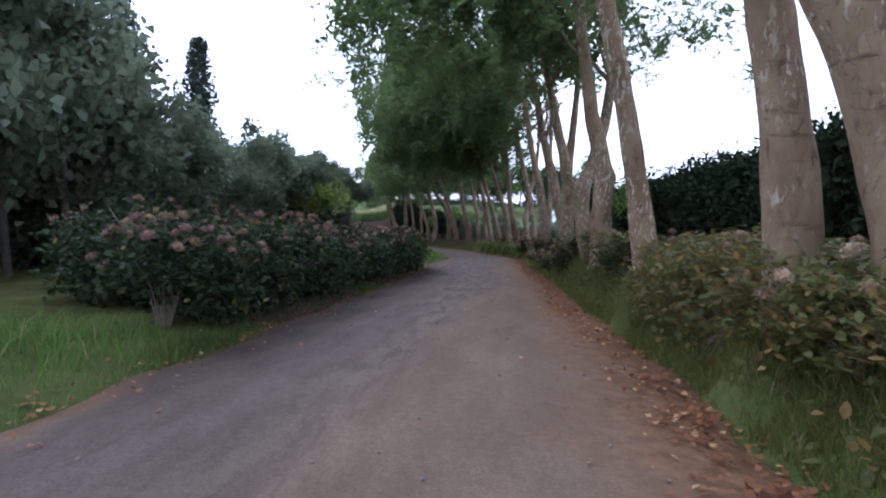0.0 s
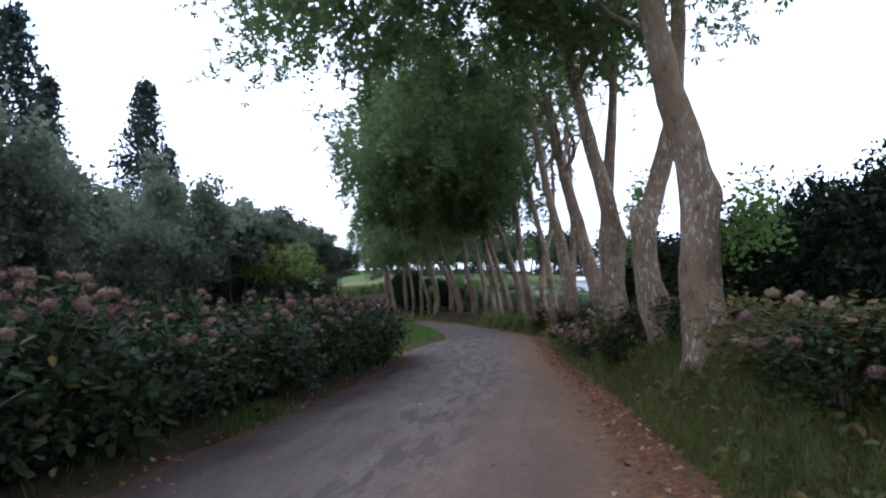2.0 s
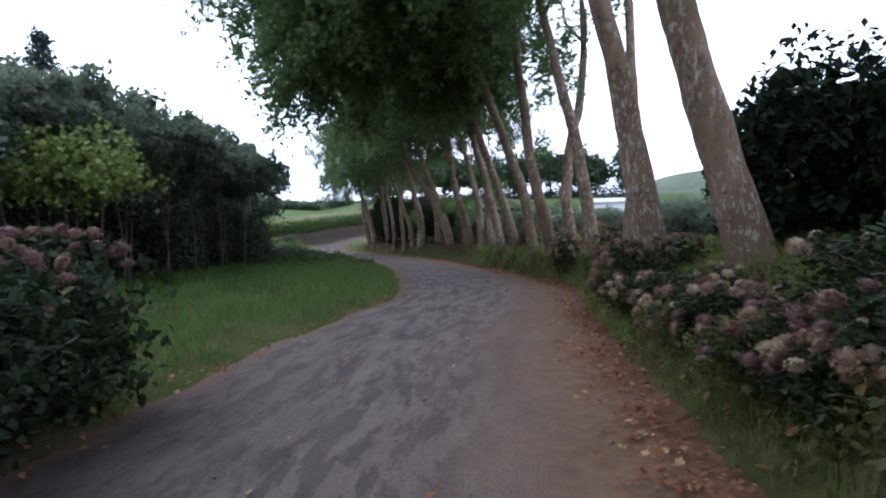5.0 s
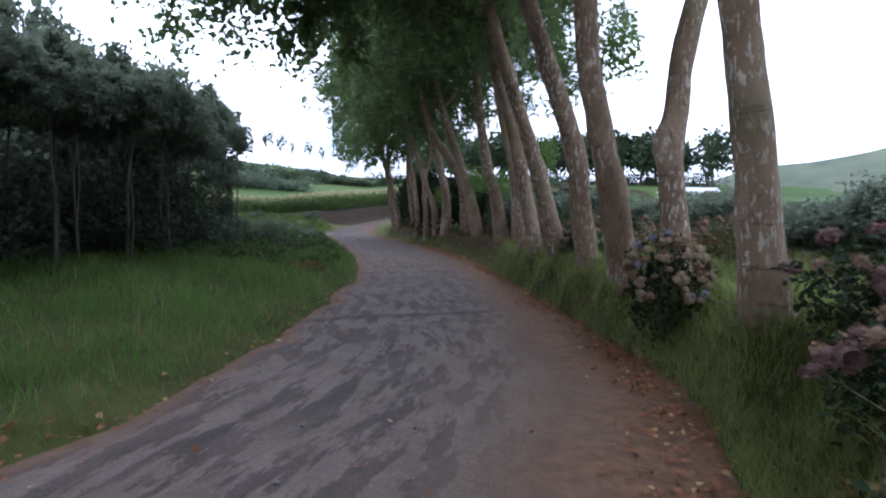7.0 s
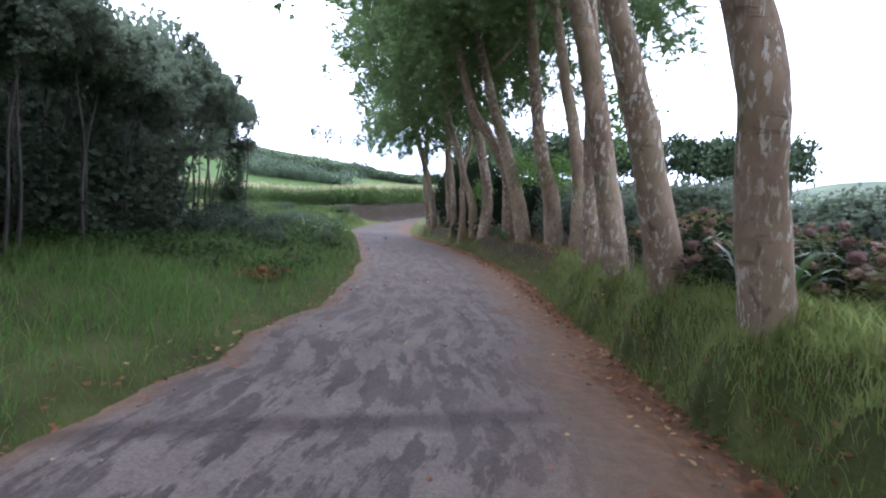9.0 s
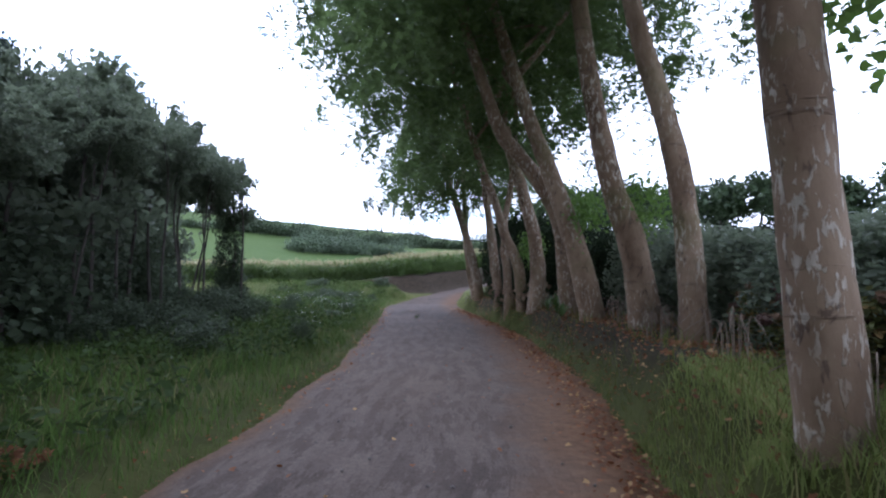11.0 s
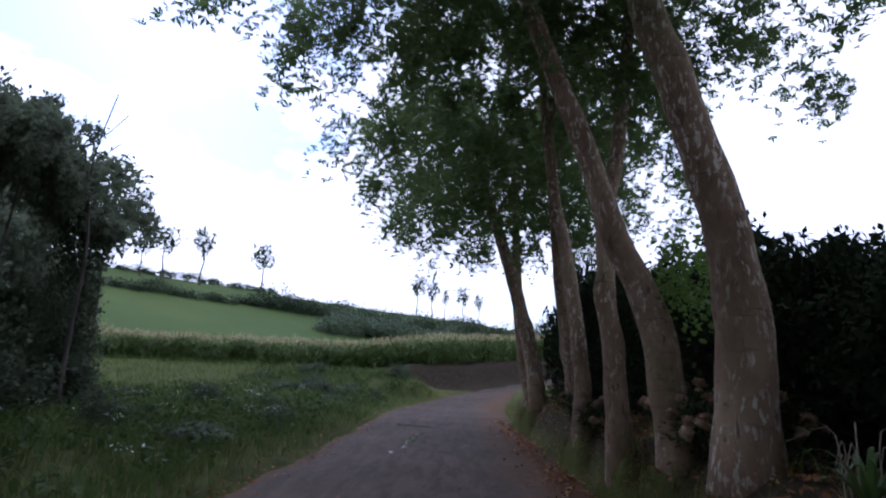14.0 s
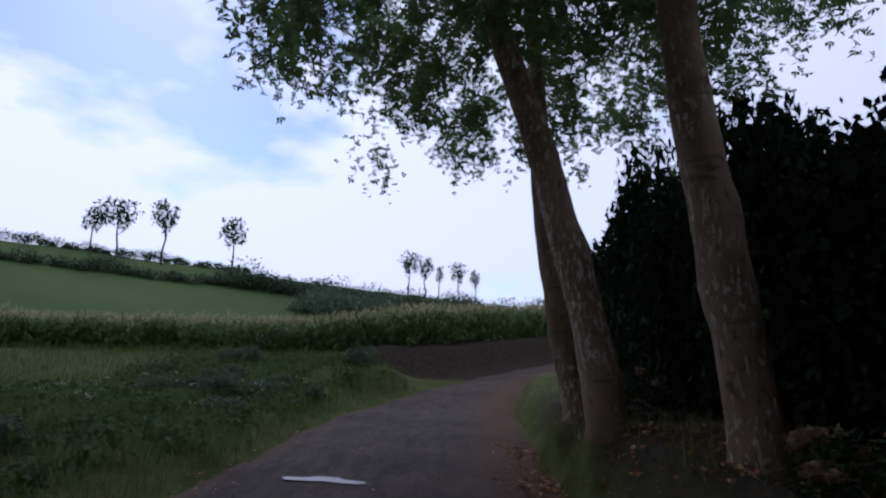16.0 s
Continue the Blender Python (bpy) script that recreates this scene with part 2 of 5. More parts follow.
MAT = {
    "road": road_material(),
    "ground": ground_material(),
    "plane_bark": bark_plane(),
    "dark_bark": bark_dark(),
    "plane_leaf": leaf_material("plane_leaf", (0.058, 0.090, 0.032), (0.105, 0.155, 0.054), 0.5, 0.5),
    "shoot_leaf": leaf_material("fresh_plane_leaf", (0.07, 0.13, 0.026), (0.12, 0.20, 0.045), 0.45, 0.45),
    "wood_leaf": leaf_material("woodland_leaf", (0.070, 0.094, 0.064), (0.140, 0.170, 0.108), 0.42, 0.6),
    "pale_leaf": leaf_material("pale_green_leaf", (0.11, 0.155, 0.035), (0.20, 0.25, 0.06), 0.35, 0.5),
    "conifer": leaf_material("conifer_needle", (0.026, 0.042, 0.034), (0.055, 0.078, 0.056), 0.15, 0.6),
    # leaf colour darkened to carry the shade under the wood's canopy
    "shaded_leaf": leaf_material("shaded_leaf", (0.036, 0.052, 0.034), (0.078, 0.102, 0.058), 0.25, 0.7, 0.15),
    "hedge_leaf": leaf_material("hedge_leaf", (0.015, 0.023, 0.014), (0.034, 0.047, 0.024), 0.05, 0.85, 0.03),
    "hyd_leaf": leaf_material("hydrangea_leaf", (0.014, 0.025, 0.011), (0.033, 0.051, 0.019), 0.15, 0.7, 0.08, (0.13, 0.105, 0.035), 0.03),
    "hyd_autumn": leaf_material("autumn_hydrangea_leaf", (0.050, 0.066, 0.021), (0.112, 0.112, 0.036), 0.3, 0.6, 0.2, (0.20, 0.125, 0.042), 0.24),
    "grass": leaf_material("grass_blade", (0.048, 0.097, 0.020), (0.108, 0.180, 0.044), 0.35, 0.7, 0.12, (0.24, 0.22, 0.10), 0.07),
    "corn": leaf_material("corn_leaf", (0.055, 0.105, 0.026), (0.115, 0.170, 0.045), 0.3, 0.5),
    "far_hedge": leaf_material("far_hedge_leaf", (0.030, 0.052, 0.026), (0.058, 0.084, 0.038), 0.2, 0.6),
    "willow": leaf_material("willow_leaf", (0.050, 0.078, 0.046), (0.095, 0.130, 0.076), 0.3, 0.6),
    "petal_pink": leaf_material("faded_pink_petal", (0.105, 0.058, 0.050), (0.205, 0.128, 0.110), 0.2, 0.7, 0.2),
    "petal_cream": leaf_material("faded_cream_petal", (0.22, 0.162, 0.103), (0.37, 0.286, 0.188), 0.2, 0.7, 0.2),
    "petal_brown": leaf_material("dried_brown_petal", (0.125, 0.078, 0.050), (0.25, 0.168, 0.108), 0.15, 0.8, 0.2),
    "petal_blue": leaf_material("pale_blue_petal", (0.16, 0.150, 0.180), (0.27, 0.255, 0.295), 0.2, 0.7, 0.2),
    "dead_leaf": leaf_material("fallen_leaf", (0.105, 0.044, 0.022), (0.27, 0.115, 0.050), 0.15, 0.75, 0.25, (0.40, 0.26, 0.12), 0.12),
    "bank_grass": leaf_material("bank_grass_blade", (0.060, 0.078, 0.018), (0.130, 0.150, 0.040), 0.3, 0.7, 0.12, (0.20, 0.17, 0.08), 0.16),
    # darker copy of the grass for weedy stretches, with shade in its colour
    "shade_grass": leaf_material("shaded_weedy_grass_blade", (0.034, 0.062, 0.014), (0.078, 0.118, 0.030), 0.3, 0.7, 0.12, (0.17, 0.15, 0.07), 0.08),
    "lush_grass": leaf_material("lush_grass_blade", (0.125, 0.168, 0.046), (0.230, 0.275, 0.090), 0.45, 0.7, 0.12, (0.32, 0.28, 0.13), 0.08),
    "weed_leaf": leaf_material("weed_leaf", (0.022, 0.042, 0.014), (0.055, 0.085, 0.026), 0.2, 0.75, 0.1),
    "strap_leaf": leaf_material("strap_leaf", (0.040, 0.080, 0.022), (0.085, 0.140, 0.04), 0.3, 0.4),
    "dry_stalk": simple("dead_stalk", (0.15, 0.115, 0.085), (0.30, 0.24, 0.18), 14),
    "tassel": leaf_material("maize_tassel", (0.24, 0.21, 0.11), (0.36, 0.32, 0.18), 0.2, 0.7),
    "petal_white": leaf_material("white_petal", (0.55, 0.57, 0.52), (0.75, 0.76, 0.72), 0.2, 0.7),
    "whitewash": simple("whitewashed_wall", (0.62, 0.62, 0.60), (0.8, 0.8, 0.78), 1.0),
    "pale_roof": simple("pale_sheet_roof", (0.45, 0.46, 0.46), (0.6, 0.61, 0.61), 1.0),
    "water": water(),
    "twig": simple("grey_twig", (0.12, 0.095, 0.075), (0.27, 0.22, 0.18), 8),
    "stone": simple("field_stone", (0.10, 0.09, 0.08), (0.24, 0.22, 0.20), 7),
}

# ---------- mesh helpers ----------


def mesh_of(name, verts, tris, mat, smooth=False, attrs=None):
    """A triangle mesh from arrays."""
    me = bpy.data.meshes.new(name)
    verts, tris = np.asarray(verts, np.float32), np.asarray(tris, np.int32)
    me.vertices.add(len(verts))
    me.vertices.foreach_set("co", verts.ravel())
    n = tris.shape[1]
    me.loops.add(tris.size)
    me.loops.foreach_set("vertex_index", tris.ravel())
    me.polygons.add(len(tris))
    me.polygons.foreach_set("loop_start", np.arange(0, tris.size, n, dtype=np.int32))
    if smooth:
        me.polygons.foreach_set("use_smooth", np.ones(len(tris), bool))
    for key, values in (attrs or {}).items():
        me.attributes.new(key, "FLOAT", "POINT").data.foreach_set("value", np.asarray(values, np.float32))
    me.update(calc_edges=True)
    if mat is not None:
        me.materials.append(mat)
    return me


def child(name, me, parent, label=""):
    ob = new(name, me)
    ob.parent = parent
    return tagged(ob, label)


def thing(name, at, label, category, group="", turn=0.0, scale=1.0, kind=""):
    ob = new(name)
    ob.empty_display_size = 0.2
    ob.matrix_basis = Matrix.LocRotScale(at, Euler((0, 0, turn)), Vector((scale,) * 3))
    return tagged(ob, label, category, group, kind)


def spin(n, rng, tilt=1.0):
    """n turns: any heading, leaned from flat by up to tilt radians."""
    yaw = rng.uniform(0, 2 * np.pi, n)
    lean = rng.normal(0, tilt, n)
    roll = rng.normal(0, tilt * 0.6, n)
    cy, sy, cl, sl, cr, sr = np.cos(yaw), np.sin(yaw), np.cos(lean), np.sin(lean), np.cos(roll), np.sin(roll)
    z, o = np.zeros(n), np.ones(n)
    a = np.stack([cy, -sy, z, sy, cy, z, z, z, o], 1).reshape(n, 3, 3)
    b = np.stack([o, z, z, z, cl, -sl, z, sl, cl], 1).reshape(n, 3, 3)
    c = np.stack([cr, z, sr, z, o, z, -sr, z, cr], 1).reshape(n, 3, 3)
    return a @ b @ c


def scatter(template, faces, centres, sizes, rng, tilt=1.0):
    """Copies of a small shape, as one pair of arrays."""
    n, v = len(centres), len(template)
    turns = spin(n, rng, tilt)
    pts = np.einsum("nij,vj->nvi", turns, template) * np.asarray(sizes)[:, None, None] + centres[:, None, :]
    tri = faces[None] + (np.arange(n) * v)[:, None, None]
    return pts.reshape(-1, 3), tri.reshape(-1, 3)


# a lobed leaf, folded a little along its rib, one unit long
LOBED = np.array([(0, 0, 0), (0.34, 0.10, 0.05), (0.46, 0.42, 0.08), (0.22, 0.60, 0.03), (0, 1.0, -0.06), (-0.22, 0.60, 0.03), (-0.46, 0.42, 0.08), (-0.34, 0.10, 0.05)])
LOBED_F = np.array([(0, 1, 2), (0, 2, 3), (0, 3, 4), (0, 4, 5), (0, 5, 6), (0, 6, 7)])
KITE = np.array([(0, 0, 0), (0.46, 0.42, 0.10), (0, 1.0, -0.08), (-0.46, 0.42, 0.10)])
OVAL = np.array([(0, 0, 0), (0.28, 0.35, 0.06), (0.20, 0.75, 0.02), (0, 1.0, -0.08), (-0.20, 0.75, 0.02), (-0.28, 0.35, 0.06)])
OVAL_F = np.array([(0, 1, 2), (0, 2, 3), (0, 3, 4), (0, 4, 5)])
SMALL = np.array([(0, 0, 0), (0.30, 0.5, 0.05), (0, 1.0, -0.05), (-0.30, 0.5, 0.05)])
SMALL_F = np.array([(0, 1, 2), (0, 2, 3)])


def tube(path, radii, sides=10, rough=0.0, rng=None, cap=True):
    """A tube along a path with changing radius and slightly uneven section."""
    path, radii = np.asarray(path, float), np.asarray(radii, float)
    n = len(path)
    tang = np.gradient(path, axis=0)
    tang /= np.linalg.norm(tang, axis=1, keepdims=True)
    ref = np.array([1.0, 0.2, 0.0]) if abs(tang[0][2]) > 0.7 else np.array([0.0, 0.0, 1.0])
    u = np.cross(tang, ref)
    u /= np.linalg.norm(u, axis=1, keepdims=True)
    w = np.cross(tang, u)
    ang = np.linspace(0, 2 * np.pi, sides, endpoint=False)
    ring = u[:, None] * np.cos(ang)[None, :, None] + w[:, None] * np.sin(ang)[None, :, None]
    wob = 1 + (rng.normal(0, rough, (n, sides)) if rng is not None and rough else 0)
    pts = path[:, None] + ring * (radii[:, None] * wob)[..., None]
    v = pts.reshape(-1, 3)
    tri = []
    i, j = np.meshgrid(np.arange(n - 1), np.arange(sides), indexing="ij")
    a, b = i * sides + j, i * sides + (j + 1) % sides
    c, d = a + sides, b + sides
    tri = np.concatenate([np.stack([a, b, d], -1).reshape(-1, 3), np.stack([a, d, c], -1).reshape(-1, 3)])
    if cap:
        v = np.vstack([v, path[-1:] + tang[-1:] * radii[-1] * 0.5])
        k = len(v) - 1
        top = (n - 1) * sides
        tri = np.vstack([tri, [(top + q, top + (q + 1) % sides, k) for q in range(sides)]])
    return v, tri


def join(parts):
    vs, ts, n = [], [], 0
    for v, t in parts:
        vs.append(v)
        ts.append(np.asarray(t) + n)
        n += len(v)
    return np.vstack(vs), np.vstack(ts)


def smooth_path(pts, n):
    """n points on a Catmull-Rom curve through the control points."""
    p = np.asarray(pts, float)
    p = np.vstack([2 * p[0] - p[1], p, 2 * p[-1] - p[-2]])
    k = len(p) - 3
    out = []
    for s in np.linspace(0, k - 1e-6, n):
        i = int(s)
        t = s - i
        a, b, c, d = p[i : i + 4]
        out.append(0.5 * (2 * b + (c - a) * t + (2 * a - 5 * b + 4 * c - d) * t * t + (3 * b - a - 3 * c + d) * t**3))
    return np.array(out)


# ---------- the lie of the land ----------
RIGHT_Y = np.array([-60, 0, 4, 6, 13, 17.4, 22, 27, 32.3, 33.7, 35.8, 38.1, 39.5, 42.2, 45.7, 47.2, 49.7, 54.5, 60.3, 64.6, 69.5, 73, 76, 79, 85, 97, 126, 170, 300])
RIGHT_X = np.array([1.95, 1.95, 1.95, 2.1, 2.1, 2.2, 2.08, 2.08, 2.42, 2.24, 1.75, 1.0, 0.6, -0.3, -1.5, -2.0, -3.1, -5.3, -8.5, -10.95, -13.4, -15.0, -15.7, -15.8, -15.0, -11.0, 3.0, 25.0, 100.0])
LEFT_Y = np.array([-60, 0, 6.4, 14, 16.7, 20, 23.3, 25.8, 31.5, 34.3, 36.6, 37.8, 39.6, 42.3, 45.4, 47.5, 52.6, 57.5, 62, 65, 68, 71, 74, 79, 85, 97, 126, 170, 300])
LEFT_X = np.array([-2.75, -2.75, -2.8, -2.6, -2.3, -2.2, -2.45, -2.4, -1.8, -2.3, -2.75, -3.2, -3.45, -4.4, -5.7, -6.6, -9.2, -11.7, -14.1, -15.8, -17.3, -18.35, -18.75, -18.6, -17.8, -13.9, 0.0, 22.0, 97.0])


# the avenue: base x, y, radius, lean along the lane, offsets to the lane's side at even steps from 0.8 to 4.8 m
FIRST_TREES = [
    (2.95, 4.31, 0.24, 0.02, (0.0, 0.19, 0.54, 1.06, 1.76)),
    (2.54, 5.12, 0.22, 0.00, (0.0, 0.08, 0.21, 0.4, 0.67)),
    (2.56, 9.16, 0.20, 0.04, (0.0, 0.13, 0.3, 0.49, 0.7)),
    (2.99, 14.83, 0.27, 0.04, (0.00, 0.03, 0.04, 0.03, 0.02, 0.08, 0.19, 0.33, 0.41)),
    (3.12, 17.13, 0.24, 0.10, (0.00, 0.15, 0.24, 0.27, 0.22, 0.05, -0.10, -0.23, -0.34)),
    (2.81, 19.01, 0.23, 0.18, (0.00, 0.03, 0.07, 0.05, 0.04, 0.10, 0.18, 0.28, 0.40)),
    (3.03, 21.12, 0.21, -0.03, (0.00, 0.02, 0.04, 0.11, 0.10, 0.09, 0.08, 0.06, 0.02)),
    (3.69, 25.53, 0.28, 0.01, (-0.0, 0.29, 0.54, 0.78, 1.05)),
    (2.93, 27.29, 0.24, -0.02, (-0.0, 0.14, 0.3, 0.48, 0.72)),
]
MIDDLE_TREES = [
    (3.15, 30.20, 0.15, 0.00, (0.0, -0.08, -0.12, -0.14, -0.12)),
    (2.76, 32.27, 0.18, -0.02, (0.0, 0.1, 0.25, 0.44, 0.7)),
    (2.50, 34.54, 0.18, 0.08, (0.00, 0.03, 0.06, 0.10, 0.03, -0.02, -0.11, -0.25, -0.40)),
    (1.98, 35.46, 0.205, -0.08, (0.00, 0.11, 0.22, 0.33, 0.45, 0.57, 0.66, 0.71, 0.76)),
    (1.56, 36.94, 0.19, -0.07, (0.00, 0.10, 0.19, 0.26, 0.39, 0.57, 0.76, 0.96, 1.15)),
    (1.03, 38.78, 0.18, -0.15, (0.0, 0.31, 0.66, 1.03, 1.41)),
    (0.49, 40.37, 0.18, -0.01, (0.0, 0.21, 0.43, 0.68, 0.97)),
    (0.09, 41.63, 0.17, 0.00, (0.0, 0.06, 0.13, 0.24, 0.38)),
    (-0.56, 46.55, 0.20, 0.06, (0.0, -0.01, 0.08, 0.26, 0.52)),
]
LAST_TREES = [
    (-1.30, 48.37, 0.25, 0.01, (0.00, 0.05, 0.12, 0.24, 0.42, 0.56, 0.66, 0.74, 0.82)),
    (-2.45, 50.20, 0.25, 0.12, (0.0, 0.19, 0.46, 0.77, 1.12)),
    (-3.19, 51.70, 0.23, -0.21, (0.00, 0.10, 0.16, 0.22, 0.34, 0.58, 0.92, 1.33, 1.74)),
    (-4.75, 54.50, 0.25, 0.04, (0.00, -0.03, -0.07, -0.02, 0.03, 0.16, 0.29, 0.41, 0.56)),
    (-5.40, 55.37, 0.18, 0.06, (0.00, 0.06, 0.10, 0.24, 0.49, 0.63, 0.77, 0.94, 1.13)),
    (-6.19, 56.43, 0.135, 0.09, (0.00, 0.02, 0.02, 0.09, 0.08, 0.09, 0.01, -0.11, -0.18)),
    (-7.23, 58.45, 0.15, 0.07, (0.00, -0.02, 0.03, 0.07, 0.13, 0.20, 0.28, 0.39, 0.44)),
    (-8.39, 61.93, 0.21, -0.03, (0.0, 0.14, 0.28, 0.4, 0.49)),
    (-9.87, 63.47, 0.24, 0.00, (0.0, 0.16, 0.39, 0.66, 0.99)),
    (-10.65, 64.97, 0.21, 0.00, (-0.0, 0.19, 0.33, 0.43, 0.47)),
]
TREES = FIRST_TREES + MIDDLE_TREES + LAST_TREES


def left_x(y):
    return np.interp(y, LEFT_Y, LEFT_X)


def right_x(y):
    return np.interp(y, RIGHT_Y, RIGHT_X)


def step(a, b, v):
    t = np.clip((v - a) / (b - a), 0, 1)
    return t * t * (3 - 2 * t)


HILL_AZ = np.array([-180, -60, -30, -15, 0, 12, 22, 33, 48, 60, 70, 90, 130, 180])
HILL_H = np.array([1.5, 3.0, 6.5, 7.5, 8.0, 8.5, 10.0, 12.5, 11.3, 12.0, 12.5, 10.0, 3.0, 1.5])
HILL_R = np.array([120, 120, 95, 90, 88, 95, 125, 122, 88, 84, 82, 85, 110, 120])
# the near edge of the maize, from the west round to the north
CORN_EDGE = np.array([(-90, 40), (-55, 60), (-40, 69), (-35, 72.1), (-29, 74.3), (-25.5, 76.6), (-22.0, 77.0), (-20.6, 78.4), (-20.2, 82), (-19.0, 88), (-15.4, 97), (-8, 107), (10, 118)])


def inside_corn(x, y):
    """Metres from the maize's near edge; positive within the field."""
    x, y = np.asarray(x, float), np.asarray(y, float)
    best, sign = np.full(x.shape, 1e9), np.ones(x.shape)
    for (ax, ay), (bx, by) in zip(CORN_EDGE[:-1], CORN_EDGE[1:]):
        ux, uy = bx - ax, by - ay
        k = np.clip(((x - ax) * ux + (y - ay) * uy) / (ux * ux + uy * uy), 0, 1)
        d = np.hypot(x - ax - k * ux, y - ay - k * uy)
        near = d < best
        sign = np.where(near, np.sign(ux * (y - ay) - uy * (x - ax)), sign)
        best = np.where(near, d, best)
    return best * sign


def soil_share(x, y):
    """Bare soil on the cut bank below the maize."""
    s = inside_corn(x, y)
    return step(-2.6, -1.9, s) * (1 - step(0.2, 0.9, s)) * step(73.0, 76.0, y)


def height(x, y):
    """The ground's height in metres."""
    x, y = np.asarray(x, float), np.asarray(y, float)
    cx, cy = x + 6.0, y - 54.0
    r, az = np.hypot(cx, cy), np.degrees(np.arctan2(-cx, cy))
    hh, hr = np.interp(az, HILL_AZ, HILL_H), np.interp(az, HILL_AZ, HILL_R)
    foot = np.interp(az, (-95, -55, -5, 10, 20), (42, 15, 15, 30, 42))
    z = hh * np.clip((r - foot) / (hr - foot), 0, 1) ** 1.15 * (1 - 0.9 * (1 - step(0.5, 4.0, np.minimum(np.abs(x - right_x(y)), np.abs(x - left_x(y))))) * step(62, 74, y) * (1 - step(95, 105, y)))
    z = z - np.clip(r - hr, 0, 60) * 0.03
    # a low far hill
    z = z + 46 * np.exp(-(((x - 195) / 110) ** 2 + ((y - 400) / 70) ** 2)) + 5 * np.sin(x * 0.05) * np.sin(y * 0.04 + 1) * step(230, 330, y)
    dr, dl = x - right_x(y) + np.interp(y, (33, 35, 42, 46), (0, 0.2, 0.2, 0)), left_x(y) - x
    near = 1 - step(66, 90, y)
    bank = (0.76 + 0.20 * (1 - step(18, 34, y)) - 0.05 * step(40, 60, y)) * near
    wide = np.interp(y, (8, 12, 16, 20, 27, 31, 33.6, 35, 44, 48), (1.15, 1.0, 1.1, 1.8, 1.8, 1.1, 0.7, 0.36, 0.4, 0.6))
    z = z + bank * step(0.0, wide, dr) * (1 - 0.6 * step(6, 25, dr))
    z = z + (0.10 * step(0.0, 0.5, dl) + 0.16 * step(0.3, 3.5, dl)) * near
    # the ground is heaped round the trunks' feet
    for tx, ty, tr, _, _ in TREES:
        d = np.hypot(x - tx, y - ty)
        heap = (0.70 - 0.12 * (ty > 45)) * np.exp(-((d / (tr + 0.36)) ** 4)) * step(-0.02, 0.08, dr)
        z = np.where(dr > 0, np.maximum(z, heap), z)
    s = inside_corn(x, y)
    cut = step(73.0, 76.0, y)
    z = z + 1.15 * (cut * step(-2.4, -0.2, s) + (1 - cut) * step(-11, 0, s)) * step(0.1, 1.5, np.maximum(dl, dr))
    # the lane climbs past the bend
    z = z + 0.085 * np.clip(y - 71, 0, 26) * (1 - step(2.5, 9.0, np.maximum(dl, dr))) * (1 - step(100, 130, y))
    bump = 0.05 * np.sin(x * 1.7 + 0.6 * y) * np.sin(y * 1.3 - 0.4 * x) + 0.03 * np.sin(3.1 * x + 1.9 * y)
    z = z + bump * np.clip(np.maximum(dr, dl) / 0.8, 0, 1)
    return np.where((dr < 0.02) & (dl < 0.02), z - 0.05, z)


def road_z(x, y):
    """The height of the road's surface."""
    return height((left_x(y) + right_x(y)) / 2, y) + 0.08 + 0.010 * np.sin(x * 2.3 + y * 0.7) * np.sin(y * 1.1)


def h1(x, y):
    return float(height(x, y))


def axis_points(lo, hi, fine, far, grow=1.09):
    mid = np.arange(lo, hi + fine, fine)
    out, stepw, v = [], fine, mid[-1]
    while v < far:
        stepw *= grow
        v += stepw
        out.append(v)
    low, stepw, v = [], fine, mid[0]
    while v > -far:
        stepw *= grow
        v -= stepw
        low.append(v)
    return np.r_[low[::-1], mid, out]


def build_ground():
    xs, ys = axis_points(-22, 6, 0.1, 1500), axis_points(-3, 82, 0.2, 1500)
    gx, gy = np.meshgrid(xs, ys, indexing="ij")
    gz = height(gx, gy)
    v = np.stack([gx, gy, gz], -1).reshape(-1, 3)
    ny = len(ys)
    i, j = np.meshgrid(np.arange(len(xs) - 1), np.arange(ny - 1), indexing="ij")
    a = i * ny + j
    q = np.stack([a, a + ny, a + ny + 1, a + 1], -1).reshape(-1, 4)
    dist = np.hypot(gx + 6, gy - 50)
    field = step(38, 60, dist).ravel()
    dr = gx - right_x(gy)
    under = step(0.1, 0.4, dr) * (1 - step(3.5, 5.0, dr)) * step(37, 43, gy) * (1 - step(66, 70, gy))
    # the dark soil tone along the hydrangea hedge also paints in its shade
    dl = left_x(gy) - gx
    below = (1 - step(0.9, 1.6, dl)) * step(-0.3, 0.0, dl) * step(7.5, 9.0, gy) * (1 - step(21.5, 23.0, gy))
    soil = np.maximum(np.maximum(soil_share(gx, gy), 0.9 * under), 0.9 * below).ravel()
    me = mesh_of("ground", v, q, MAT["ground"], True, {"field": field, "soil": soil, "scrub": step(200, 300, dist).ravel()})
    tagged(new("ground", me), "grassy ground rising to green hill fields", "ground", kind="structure")


